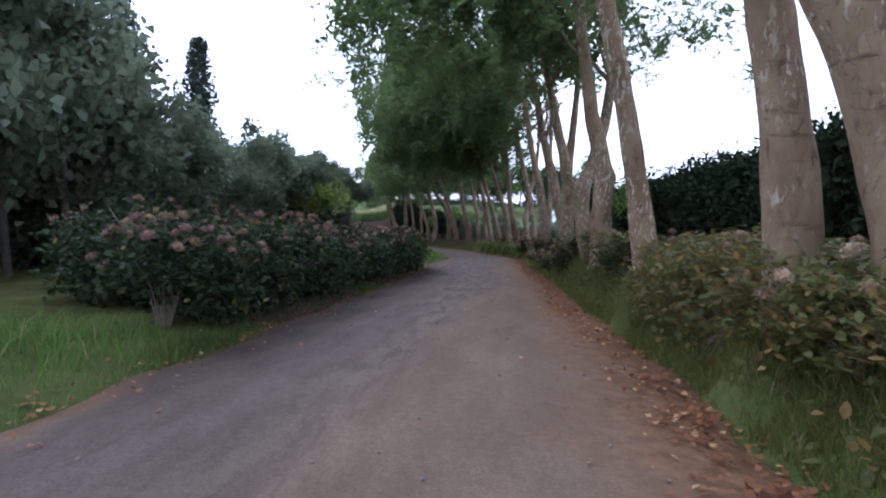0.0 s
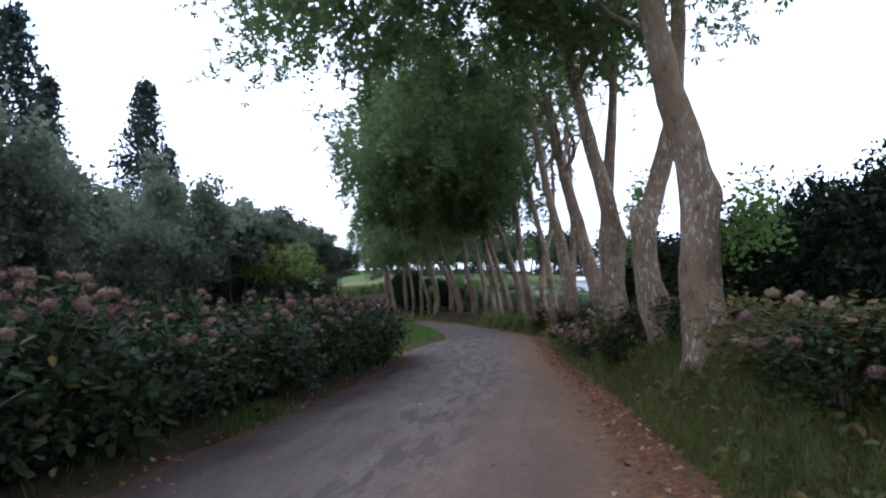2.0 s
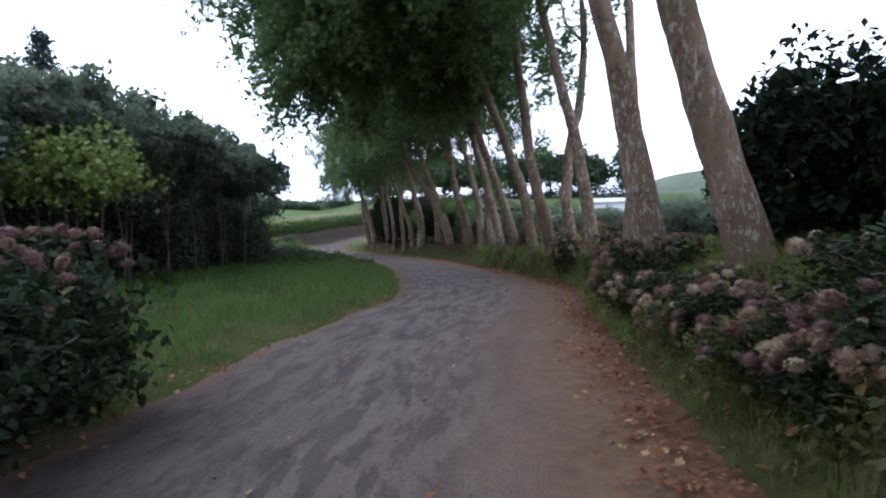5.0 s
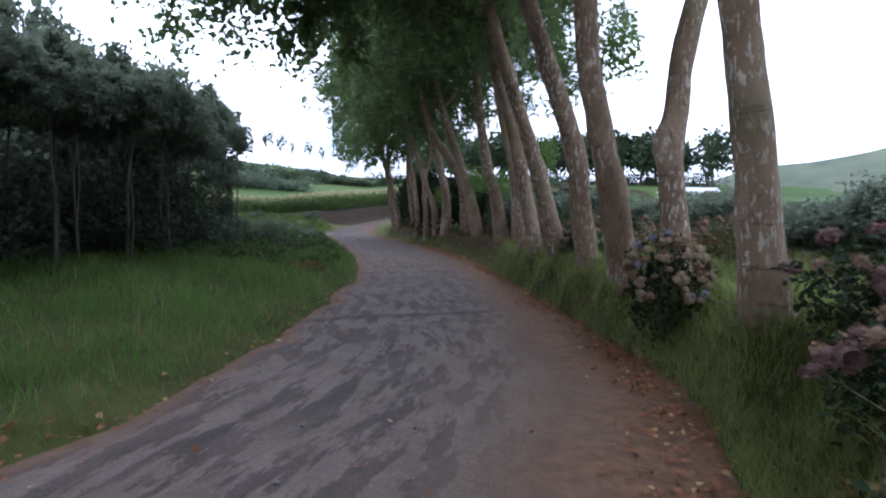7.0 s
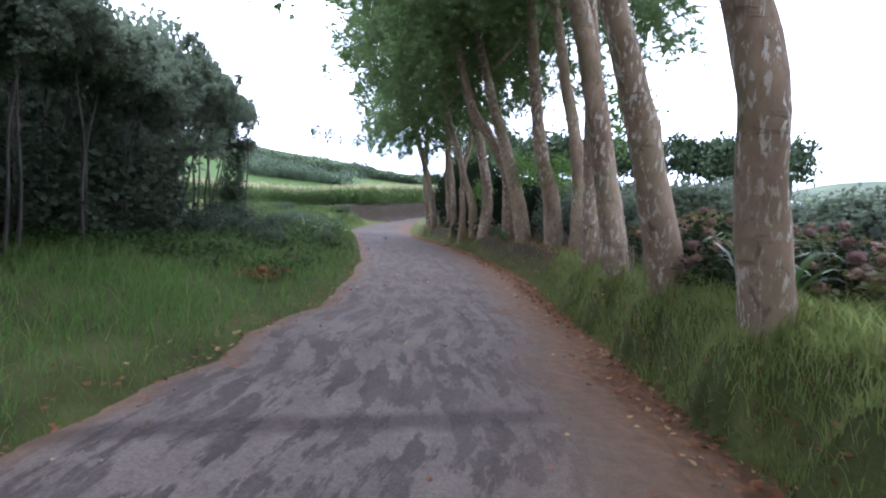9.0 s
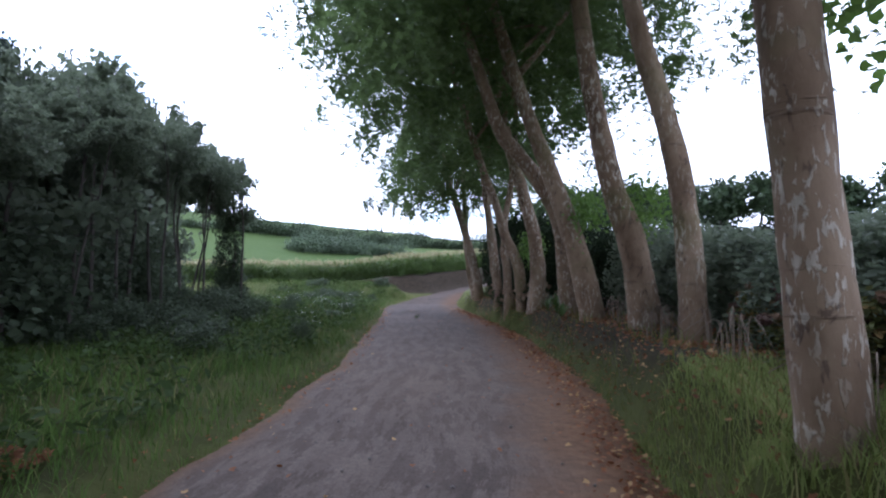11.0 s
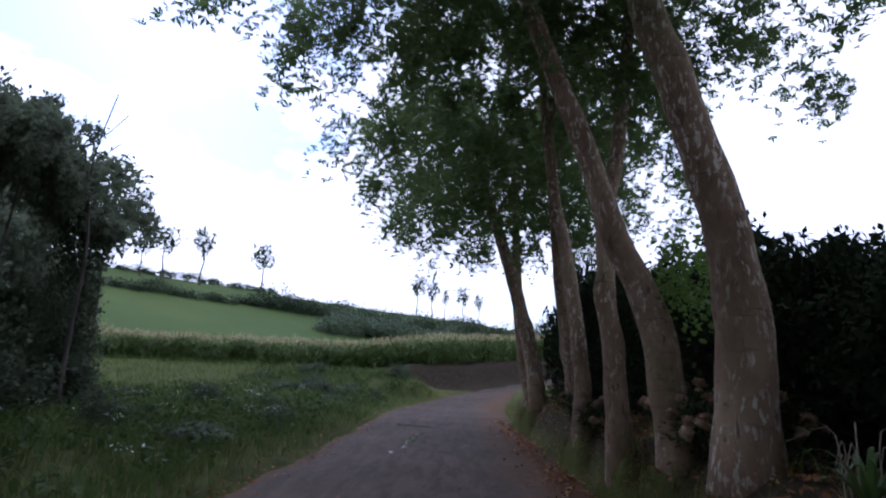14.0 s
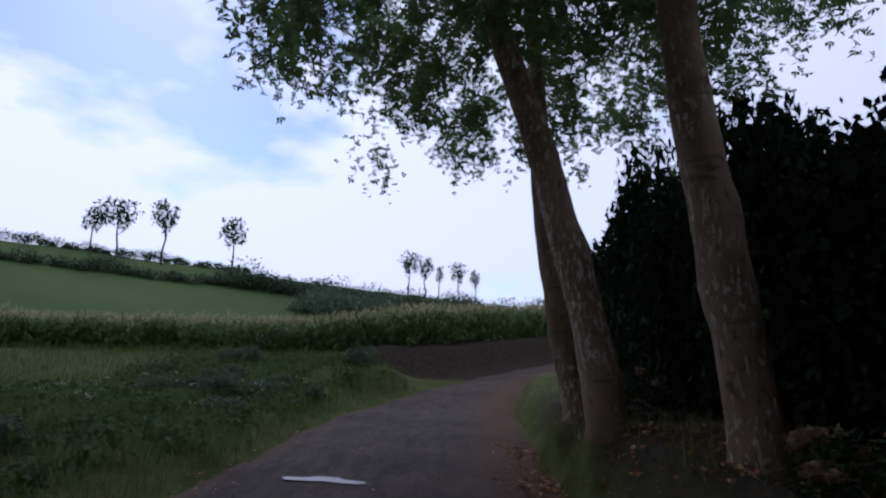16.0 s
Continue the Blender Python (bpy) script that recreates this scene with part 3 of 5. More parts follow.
def build_road():
    ys = np.arange(-8, 97, 0.2)
    n = 25
    k = np.linspace(0, 1, n)
    wob = lambda s: 0.07 * np.sin(ys * 1.9 + s) + 0.05 * np.sin(ys * 4.3 + 2 * s)
    lx, rx = left_x(ys) + wob(0.3) - 0.12, right_x(ys) + wob(2.1) + 0.12
    gx = lx[:, None] * (1 - k) + rx[:, None] * k
    gy = ys[:, None] + 0 * gx
    cx = np.minimum(gx - lx[:, None], rx[:, None] - gx)
    gz = height((left_x(ys) + right_x(ys)) / 2, ys)[:, None] + 0.05 + 0.03 * np.clip(cx / 1.5, 0, 1) - 0.05 * np.clip(1 - cx / 0.25, 0, 1)
    gz = gz + 0.010 * np.sin(gx * 2.3 + gy * 0.7) * np.sin(gy * 1.1)
    v = np.stack([gx, gy, gz], -1).reshape(-1, 3)
    i, j = np.meshgrid(np.arange(len(ys) - 1), np.arange(n - 1), indexing="ij")
    a = i * n + j
    q = np.stack([a, a + 1, a + n + 1, a + n], -1).reshape(-1, 4)
    edge = ((1 - np.clip(np.where(k < 0.5, (gx - lx[:, None]) / 0.7, (rx[:, None] - gx) / 1.9), 0, 1)) * np.where(k < 0.5, 0.55, 1.0)).ravel()
    # flaking is strong on the near side of the lane, and strongest between the hedge and the bend
    wear = np.interp(gy, (4, 22, 40, 46), (0.9, 1.0, 1.0, 0.6)) * step(0.03, 0.10, k[None]) * (1 - step(np.interp(gy, (0, 10, 20, 26, 34, 40), (0.22, 0.34, 0.50, 0.45, 0.45, 0.62)), np.interp(gy, (0, 10, 20, 26, 34, 40), (0.52, 0.62, 0.78, 0.76, 0.76, 0.86)), k[None]))
    joint = np.exp(-(((gy - 36.4 - 0.66 * gx) / 0.17) ** 2)) * (1 - step(-0.1, 0.5, gx))
    along = np.r_[0, np.cumsum(np.hypot(np.diff((lx + rx) / 2), np.diff(ys)))][:, None] + 0 * gx
    # one mask: damp near the puddles, painted hedge shade along the left edge
    me = mesh_of("road", v, q, MAT["road"], True, {"edge": edge, "wear": wear.ravel(), "damp_shade": np.maximum(0.75 * step(46, 56, gy) + 0.35 * step(56, 64, gy), (1 - step(0.10, 0.30, k[None])) * step(3, 6, gy) * (1 - step(21, 25, gy))).ravel(), "joint": joint.ravel(), "calm": np.interp(gy, (6, 16, 24, 30, 36, 39), (0.2, 0.3, 0.3, 0.15, 0.15, 0.42)).ravel(), "crust": np.clip(np.interp(gy, (10, 22, 27), (0.1, 0.5, 1.0)) + 0.8 * step(0.30, 0.46, k[None]), 0, 1).ravel(), "across": (gx - (lx + rx)[:, None] / 2).ravel(), "along": along.ravel()})
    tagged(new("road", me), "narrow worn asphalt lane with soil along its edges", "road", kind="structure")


build_ground()
build_road()

# ---------- plane trees of the avenue ----------


def crown_mesh(name, seed, clusters, per, spread, mat, shape=LOBED, faces=LOBED_F, size=0.21, drop=0.35, hollow=0.55, tilt=0.9, lobes=0):
    """Leaves in sprays through an uneven crown, 'spread' in half-width, centred on the origin; with lobes, in separate boughs."""
    rng = np.random.default_rng(seed)
    d = rng.normal(0, 1, (clusters, 3))
    d /= np.linalg.norm(d, axis=1, keepdims=True)
    rad = rng.uniform(hollow**3, 1, clusters) ** (1 / 3)
    lump = 1 + 0.22 * np.sin(3.1 * d[:, 0] + seed) * np.cos(2.7 * d[:, 1] - seed) + 0.16 * np.sin(5 * d[:, 2] + 4 * d[:, 0])
    c = d * (rad * lump)[:, None] * np.asarray(spread)
    if lobes:
        ld = rng.normal(0, 1, (lobes, 3))
        ld /= np.linalg.norm(ld, axis=1, keepdims=True)
        mid = ld * rng.uniform(0.45, 0.85, (lobes, 1)) * np.asarray(spread)
        big = rng.uniform(0.20, 0.36, lobes) * float(np.mean(spread))
        which = rng.integers(0, lobes, clusters)
        c = mid[which] + d * (rng.uniform(0.15, 1, clusters) ** 0.5 * big[which])[:, None] * (1.15, 1.15, 0.85)
    centres = np.repeat(c, per, 0) + rng.normal(0, 1, (clusters * per, 3)) * np.array([0.24, 0.24, 0.22]) * min(1.0, 0.35 + 0.16 * float(np.mean(spread)))
    centres[:, 2] -= drop * rng.uniform(0, 1, len(centres)) ** 2
    sizes = size * rng.uniform(0.65, 1.25, len(centres))
    v, t = scatter(shape, faces, centres, sizes, rng, tilt)
    return mesh_of(name, v, t, mat)


# a three-lobed leaf
STAR = np.array([(0, 0.12, 0), (0.52, 0.30, 0.07), (0.34, 0.66, 0.03), (0.15, 0.52, 0.0), (0, 1.0, -0.08), (-0.15, 0.52, 0.0), (-0.34, 0.66, 0.03), (-0.52, 0.30, 0.07)])
STAR_F = np.array([(0, 1, 2), (0, 3, 4), (0, 4, 5), (0, 6, 7)])


def bough_crown(name, seed, boughs, twigs, leaves, spread, mat, size, shape=STAR, faces=STAR_F, low=-0.75, droop=0.8):
    """An uneven crown: boughs arch out from the middle and droop at their ends, with leaves hung along their side twigs."""
    rng = np.random.default_rng(seed)
    wide = np.asarray(spread, float)
    long = max(0.4, 0.15 * float(wide.mean()))
    f = np.linspace(0.08, 1, leaves)[:, None]
    cs = []
    for k in range(boughs):
        a, up = rng.uniform(0, 2 * np.pi), rng.uniform(low, 0.95)
        tip = np.array([math.cos(a) * math.cos(up), math.sin(a) * math.cos(up), math.sin(up)]) * rng.uniform(0.55, 1.08) * wide
        line = smooth_path([(0, 0, 0.06 * wide[2]), tip * 0.5 + (0, 0, 0.12 * wide[2]), tip, tip * 1.05 - (0, 0, 0.16 * wide[2])], 20)[6:]
        for s in range(twigs):
            p = line[int(len(line) * rng.uniform(0, 1) ** 0.8)]
            d = rng.normal(0, 1, 3) * (1, 1, 0.45)
            d *= long * rng.uniform(0.5, 1.25) / np.linalg.norm(d)
            cs.append(p + d * f - (0, 0, droop * long) * f**2 + rng.normal(0, 0.035 + 0.06 * long, (leaves, 3)))
    c = np.vstack(cs)
    v, t = scatter(shape, faces, c, size * rng.uniform(0.6, 1.25, len(c)), rng, 0.9)
    return mesh_of(name, v, t, mat)


CROWNS = [bough_crown("crown", 11 + k, 130, 13, 20, (4.5, 4.6, 4.7), MAT["plane_leaf"], 0.16, KITE, SMALL_F) for k in range(4)]
SPARSE = [bough_crown("sparse_crown", 14 + k, 62, 8, 15, (4.9, 5.0, 4.2), MAT["plane_leaf"], 0.175) for k in range(2)]
OPEN = [bough_crown("open_crown", 17 + k, 92, 11, 18, (5.1, 5.1, 4.3), MAT["plane_leaf"], 0.175) for k in range(3)]
SHOOTS = [crown_mesh("shoots", 31 + k, 72, 11, (0.40, 0.40, 0.5), MAT["shoot_leaf"], size=0.07, hollow=0.2) for k in range(2)]


def gnarled(path, radii, base, rng, burls):
    """An old trunk: swollen and fluted, roots spread at its foot, with burls as (height, side in degrees, size); 90 faces the lane."""
    n, sides = len(path), 20
    v, t = tube(path, radii, sides)
    a = np.linspace(0, 2 * np.pi, sides, endpoint=False)[None, :]
    z = path[:, 2:3]
    p = rng.uniform(0, 6.28, 6)
    grow = 1 + 0.05 * np.sin(2 * a + p[0] + 1.1 * z) + 0.035 * np.sin(3 * a + p[1] - 2.3 * z) + 0.03 * np.sin(z * 5.1 + p[2]) + 0.02 * np.sin(z * 11 + 2 * a + p[3]) + 0.012 * rng.normal(0, 1, (n, sides))
    grow = grow + 0.24 * np.exp(-np.clip(z - 0.4, 0, 9) / 0.2) * (0.45 + 0.55 * np.sin(5 * a + p[4])) * np.sin(0.7 * a + p[5]) ** 2
    for zb, side, size in burls:
        turn = (a - radians(side) + np.pi) % (2 * np.pi) - np.pi
        grow = grow + size / radii[:, None] * np.exp(-(((z + base - zb) / 0.2) ** 2) - (turn / 0.75) ** 2)
    ring = v[: n * sides].reshape(n, sides, 3)
    v[: n * sides] = (path[:, None] + (ring - path[:, None]) * grow[..., None]).reshape(-1, 3)
    return v, t


def plane_tree(x, y, heading, offs, along, r, top=9.5, crown=0, crown_at=(1.6, 0.0, 8.6), crown_scale=1.0, label="", seed=0, meshes=CROWNS, burls=()):
    """heading: the road's turn to the left there, radians. offs: how far the trunk stands to the left at each metre from 0.8 m."""
    rng = np.random.default_rng(100 + seed)
    base = h1(x, y) - 0.6
    t = thing("plane_tree", (x, y, base), label, "tree", "plane trees along the lane", heading)
    pts = [(-0.3 * (offs[0] - offs[1]), 0.0, 0.0)]
    up = 4.0 / (len(offs) - 1)
    pts += [(-u, along * k * up + rng.normal(0, 0.015), 0.8 + k * up - base) for k, u in enumerate(offs)]
    slope, u1, zc, v1 = float(np.clip((offs[-1] - offs[-2]) / up, -0.12, 0.42)), offs[-1], 4.8, along * 4
    while zc < top - 1.0:
        zc += 1.6
        u1 += slope * 1.6 * 0.85
        v1 += along * 0.8
        slope = 0.75 * slope + 0.05
        pts.append((-u1, v1 + rng.normal(0, 0.10), zc - base))
    path = smooth_path(pts, 52)
    hz = path[:, 2] / path[-1, 2]
    radii = r * (1.0 - 0.72 * hz) * (1 + 0.22 * np.exp(-path[:, 2] / 0.7))
    child("trunk", mesh_of("trunk", *gnarled(path, radii, base, rng, burls), MAT["plane_bark"], True), t)
    # limbs from the upper trunk out into the crown
    for k in range(6):
        s = int(np.searchsorted(path[:, 2] + base, rng.uniform(5.4, 8.6)).clip(2, len(path) - 2))
        p0 = path[s]
        a = rng.uniform(0, 2 * np.pi)
        reach = rng.uniform(1.2, 2.6)
        b = a + rng.normal(0, 0.5)
        q = [p0, p0 + (0.25 * reach * math.cos(a), 0.25 * reach * math.sin(a), 0.7), p0 + (0.55 * reach * math.cos(b), 0.55 * reach * math.sin(b), rng.uniform(1.3, 1.9)), p0 + (reach * math.cos(a), reach * math.sin(a), rng.uniform(1.8, 3.2))]
        pp = smooth_path(q, 9)
        child("limb", mesh_of("limb", *tube(pp, np.linspace(radii[s] * 0.55, 0.02, 9), 7, 0.04, rng), MAT["plane_bark"], True), t)
    if crown is not None:
        c = tagged(child("crown", meshes[crown % len(meshes)], t, "dense broad-leaved green crown"), kind="stuff")
        c.location = (-crown_at[0], crown_at[1], crown_at[2] - base)
        c.rotation_euler = (0, 0, rng.uniform(0, 6.28))
        c.scale = (crown_scale,) * 3
    return t


def road_heading(y):
    d = (left_x(y + 2) + right_x(y + 2) - left_x(y - 2) - right_x(y - 2)) / 8
    return math.atan(-d)


# leafy shoots on some trunks: (to the left of the base, height)
SHOOT_AT = {3: (-0.55, 2.6), 5: (-0.45, 3.6), 6: (-0.1, 2.9), 13: (-0.3, 4.2), 16: (-0.4, 3.2), 18: (-0.1, 2.9), 19: (0.1, 3.0), 20: (-0.1, 3.3), 22: (-0.3, 2.6)}
# low leafy sprays: (to the left of the base, along the lane, height)
SPRAY = [bough_crown("spray", 27 + k, 9, 6, 15, (1.7, 1.7, 1.1), MAT["plane_leaf"], 0.125) for k in range(2)]
SPRAY_AT = {2: [(-0.5, 0.5, 6.2)], 3: [(-1.5, 0, 5.9)], 4: [(6.3, -0.5, 6.0), (5.0, 0.5, 6.1)], 20: [(-1.6, 0.0, 6.2)], 21: [(-1.9, 0.6, 6.3)], 22: [(-1.8, 1.0, 5.6)], 25: [(-0.5, 1.4, 5.3)], 26: [(0.6, 1.0, 5.2)], 27: [(-0.5, 1.2, 5.2)]}
# swellings where boughs were cut
BURLS = {3: ((2.85, 270, 0.09), (1.9, 90, 0.03)), 4: ((2.85, 90, 0.13), (1.5, 250, 0.05)), 5: ((2.75, 270, 0.06),), 6: ((2.9, 90, 0.04),), 7: ((2.6, 200, 0.05),), 10: ((1.5, 80, 0.04),), 11: ((2.4, 90, 0.07),), 12: ((1.9, 270, 0.05), (2.6, 90, 0.03)),
         14: ((2.3, 270, 0.05),), 15: ((1.6, 150, 0.05),), 20: ((2.9, 270, 0.06),), 22: ((2.2, 100, 0.04),), 23: ((2.5, 90, 0.06),), 25: ((2.0, 100, 0.05), (2.6, 260, 0.05)), 26: ((2.6, 260, 0.04),)}
for k, (x, y, r, along, offs) in enumerate(TREES):
    tree = plane_tree(x, y, road_heading(y), offs, along, max(r, 0.15), crown=k, seed=k, crown_at=(2.2 if y < 18 else 3.5 if y < 22 else 3.9 if y < 33 else 4.3 if y < 45 else 1.4 if y < 57 else 1.0, 0.0, 8.9 if y < 18 else 10.8 if y < 22 else 10.0 if y < 33 else 9.2 if y < 45 else 8.9 if y < 57 else 7.1), crown_scale=1.0 if y < 45 else 0.92 if y < 57 else 0.72, meshes=SPARSE if y < 18 or 24 < y < 33 else OPEN if y > 45 or 33 < y < 36 else CROWNS, burls=BURLS.get(k, ()),
                      label="leaning plane tree with flaking mottled grey-brown bark" + (" and leafy shoots" if k in SHOOT_AT else " on the grassy bank"))
    for n, (left, on, z) in enumerate(SPRAY_AT.get(k, ())):
        s = tagged(child("bough", SPRAY[(k + n) % 2], tree, "low hanging leafy bough"), kind="stuff")
        s.location, s.rotation_euler = (-left, on, z - tree.location.z), (0, 0, 2.1 * k + n)
    if k in SHOOT_AT:
        s = tagged(child("shoot", SHOOTS[k % 2], tree, "fresh green leafy shoots"), kind="stuff")
        s.location = (-SHOOT_AT[k][0], 0, SHOOT_AT[k][1] - tree.location.z)

# ---------- woodland, hedges and fields ----------
WOOD = [crown_mesh("wood_crown", 40 + k, 350, 10, (2.2, 2.2, 2.8), MAT["wood_leaf"], KITE, SMALL_F, 0.215, 0.3, 0.35, lobes=15) for k in range(3)]
EDGE = [bough_crown("edge_crown", 45 + k, 95, 9, 11, (2.5, 2.5, 1.9), MAT["wood_leaf"], 0.15, KITE, SMALL_F, -0.5, 0.1) for k in range(3)]
PALE = crown_mesh("pale_crown", 50, 200, 12, (2.0, 2.0, 0.9), MAT["pale_leaf"], KITE, SMALL_F, 0.15, 0.3, 0.3)
BUSH = [crown_mesh("bush_foliage", 60 + k, 240, 10, (1.0, 1.0, 1.0), MAT["shaded_leaf"], KITE, SMALL_F, 0.11, 0.1, 0.4) for k in range(3)]
FARBUSH = crown_mesh("far_foliage", 70, 120, 9, (1.0, 1.0, 1.0), MAT["far_hedge"], SMALL, SMALL_F, 0.28, 0.1, 0.4)


def conifer_mesh(name, seed, h, r):
    rng = np.random.default_rng(seed)
    n = 1700
    z = rng.uniform(0, 1, n) ** 1.3
    a = rng.uniform(0, 2 * np.pi, n)
    tier = 0.8 + 0.2 * np.sin(z * 34 + 2.5 * np.sin(a * 3) + 1.3 * np.sin(a * 7 + z * 9))
    rad = r * (1 - z) ** 0.8 * tier * rng.uniform(0.35, 1.0, n) + 0.1
    c = np.stack([rad * np.cos(a), rad * np.sin(a), h * (0.12 + 0.88 * z) - 0.25 * rad], 1)
    cc = np.repeat(c, 6, 0) + rng.normal(0, 0.16, (6 * n, 3))
    v, t = scatter(SMALL, SMALL_F, cc, 0.24 * rng.uniform(0.6, 1.3, len(cc)), rng, 0.8)
    return mesh_of(name, v, t, MAT["conifer"])


CONIFER = [conifer_mesh("needles", 81, 12.0, 3.4), conifer_mesh("needles", 82, 12.0, 2.8)]


def bare_trunk(h, r, seed, bend=0.4, limbs=5, long=1.0):
    rng = np.random.default_rng(seed)
    pts = [(0, 0, 0)] + [(rng.normal(0, bend * k / 4), rng.normal(0, bend * k / 4), h * k / 4) for k in range(1, 5)]
    path = smooth_path(pts, 14)
    rr = r * (1 - 0.8 * path[:, 2] / h).clip(0.08)
    parts = [tube(path, rr, 9, 0.04, rng)]
    for k in range(limbs):
        s = int(rng.integers(6, 13))
        a, reach = rng.uniform(0, 6.28), rng.uniform(0.12, 0.3) * h * long
        q = smooth_path([path[s], path[s] + (0.4 * reach * math.cos(a), 0.4 * reach * math.sin(a), 0.25 * reach), path[s] + (reach * math.cos(a), reach * math.sin(a), 0.8 * reach)], 7)
        parts.append(tube(q, np.linspace(rr[s] * 0.6, 0.01, 7), 6, 0.03, rng))
    return join(parts)


WOOD_TRUNKS = [mesh_of("wood_trunk", *bare_trunk(7.0, 0.17, 90 + k, 0.4, 5, 0.5), MAT["dark_bark"], True) for k in range(3)]


def wood_tree(x, y, h, seed, label, crown_r=1.0, lift=0.62, mesh=None, flat=1.0, slim=0.5):
    rng = np.random.default_rng(seed)
    t = thing("woodland_tree", (x, y, h1(x, y) - 0.1), label, "tree", "trees of the wood", rng.uniform(0, 6.28))
    tr = child("trunk", WOOD_TRUNKS[seed % 3], t)
    tr.scale = (slim * h / 8, slim * h / 8, h / 8.4)
    c = tagged(child("crown", mesh or WOOD[seed % 3], t), kind="stuff")
    c.location = (0, 0, h * lift)
    c.scale = (crown_r, crown_r, crown_r * flat)
    return t


def conifer(x, y, h, seed, label):
    t = thing("conifer", (x, y, h1(x, y) - 0.1), label, "tree", "tall conifers in the wood", seed * 1.3)
    tr = child("trunk", WOOD_TRUNKS[seed % 3], t)
    tr.scale = (1, 1, h / 8.0)
    c = tagged(child("crown", CONIFER[seed % 2], t), kind="stuff")
    c.scale = (h / 12, h / 12, h / 12)
    return t


rngw = np.random.default_rng(5)
WOOD_LABELS = ("dark green broad-leaved tree in a shady wood", "slender dark-barked tree at the edge of the wood")
# the wood to the left of the lane: its edge, then the depth behind
WOOD_EDGE_Y = np.array([6, 14, 22, 30, 36, 38.3, 40.9, 43.9, 45.4, 47.5, 49.4, 52.8, 55.2])
WOOD_EDGE_X = np.array([-8.8, -8.8, -9.0, -9.0, -8.8, -8.9, -8.8, -9.8, -10.0, -11.4, -12.6, -14.6, -16.7])


def wood_shallow(x, y):
    """Past its corner the wood is only a line of trees, with the fields showing between the trunks."""
    return math.degrees(math.atan2(0.8 - x, y - 31.5)) < 43


# those below y = 0 are unseen, added behind the start to block skylight
for k, y in enumerate(np.arange(-9, 30, 1.9)):
    x = np.interp(y, WOOD_EDGE_Y, WOOD_EDGE_X) - rngw.uniform(0.0, 1.2)
    wood_tree(x, y + rngw.normal(0, 0.3), rngw.uniform(5.0, 6.4) * float(np.interp(y, (13, 16, 26, 32), (1.3, 0.82, 0.82, 1.0))), 300 + k, WOOD_LABELS[1], rngw.uniform(0.55, 0.72), 0.76, None, 1.1)
# slender bare trunks in front of the dark, with their crowns high
for k, y in enumerate(np.r_[np.arange(29.5, 46, 0.95), np.arange(46.6, 55, 1.5)]):
    x = float(np.interp(y, WOOD_EDGE_Y, WOOD_EDGE_X)) - rngw.uniform(0.0, 1.0) - float(np.interp(y, (38, 42, 45, 51, 55), (0, 0.4, 1.2, 1.2, 0.7)))
    h = rngw.uniform(0.92, 1.1) * float(np.interp(y, (30, 44, 47.5, 55), (5.0, 5.1, 7.0, 6.9)))
    tree = wood_tree(x, y + rngw.normal(0, 0.25), h, 340 + k, "slender grey-barked tree with a high crown, edging the wood", rngw.uniform(0.55, 0.8) * float(np.interp(y, (34, 38, 44), (1.0, 0.75, 0.62))), 0.74, EDGE[k % 3], 0.9 if y < 46 else 1.35, 0.33)
    tree.rotation_euler = (rngw.normal(0, 0.06), rngw.normal(0, 0.06), 2.4 * k)
for k, y in enumerate(np.arange(29, 43, 0.9)):
    x = float(np.interp(y, WOOD_EDGE_Y, WOOD_EDGE_X)) - rngw.uniform(1.6, 3.2)
    wood_tree(x, y, rngw.uniform(5.0, 6.0), 620 + k, "close-set dark tree behind the edge of the wood", rngw.uniform(0.75, 1.0) * (1.0 if y < 36 else 0.8), 0.72, EDGE[(k + 1) % 3], 1.05, 0.4)
for k in range(44):
    y = rngw.uniform(6, 53)
    x = np.interp(y, WOOD_EDGE_Y, WOOD_EDGE_X) - 2.0 - rngw.uniform(0, 1) ** 0.8 * 11
    if not wood_shallow(x, y):
        wood_tree(x, y, rngw.uniform(5.4, 7.4) * float(np.interp(y, (13, 16, 26, 32), (1.3, 0.85, 0.85, 1.05))), 400 + k, WOOD_LABELS[0], rngw.uniform(0.95, 1.3), 0.55)
for k, (x, y, h) in enumerate([(-17.0, 33.5, 12.2), (-23.9, 47.0, 12.6), (-20.5, 40.0, 9.8), (-15.5, 24.0, 11.0), (-13.4, 19.6, 7.2), (-26.0, 52.0, 11.0), (-18.0, 28.5, 10.5)]):
    conifer(x, y, h, 3 + k, "tall dark conifer above the wood")
wood_tree(-8.4, 29.5, 3.6, 501, "small spreading tree with pale yellow-green leaves", 0.85, 0.82, PALE)
wood_tree(-10.2, 33.0, 4.2, 502, "small spreading tree with pale yellow-green leaves", 0.8, 0.8, PALE)
ivy = wood_tree(-17.6, 56.0, 6.6, 503, "ivy-covered tree at the corner of the wood", 0.6, 0.74, None, 1.0)
for k, z in enumerate((0.9, 2.2, 3.6)):
    o = tagged(child("ivy", BUSH[k % 3], ivy, "dark ivy round the trunk"), kind="stuff")
    o.location, o.scale, o.rotation_euler = (0.15 * math.sin(3 * k), 0.1, z), (0.75 - 0.13 * k, 0.75 - 0.13 * k, 0.95), (0, 0, k)
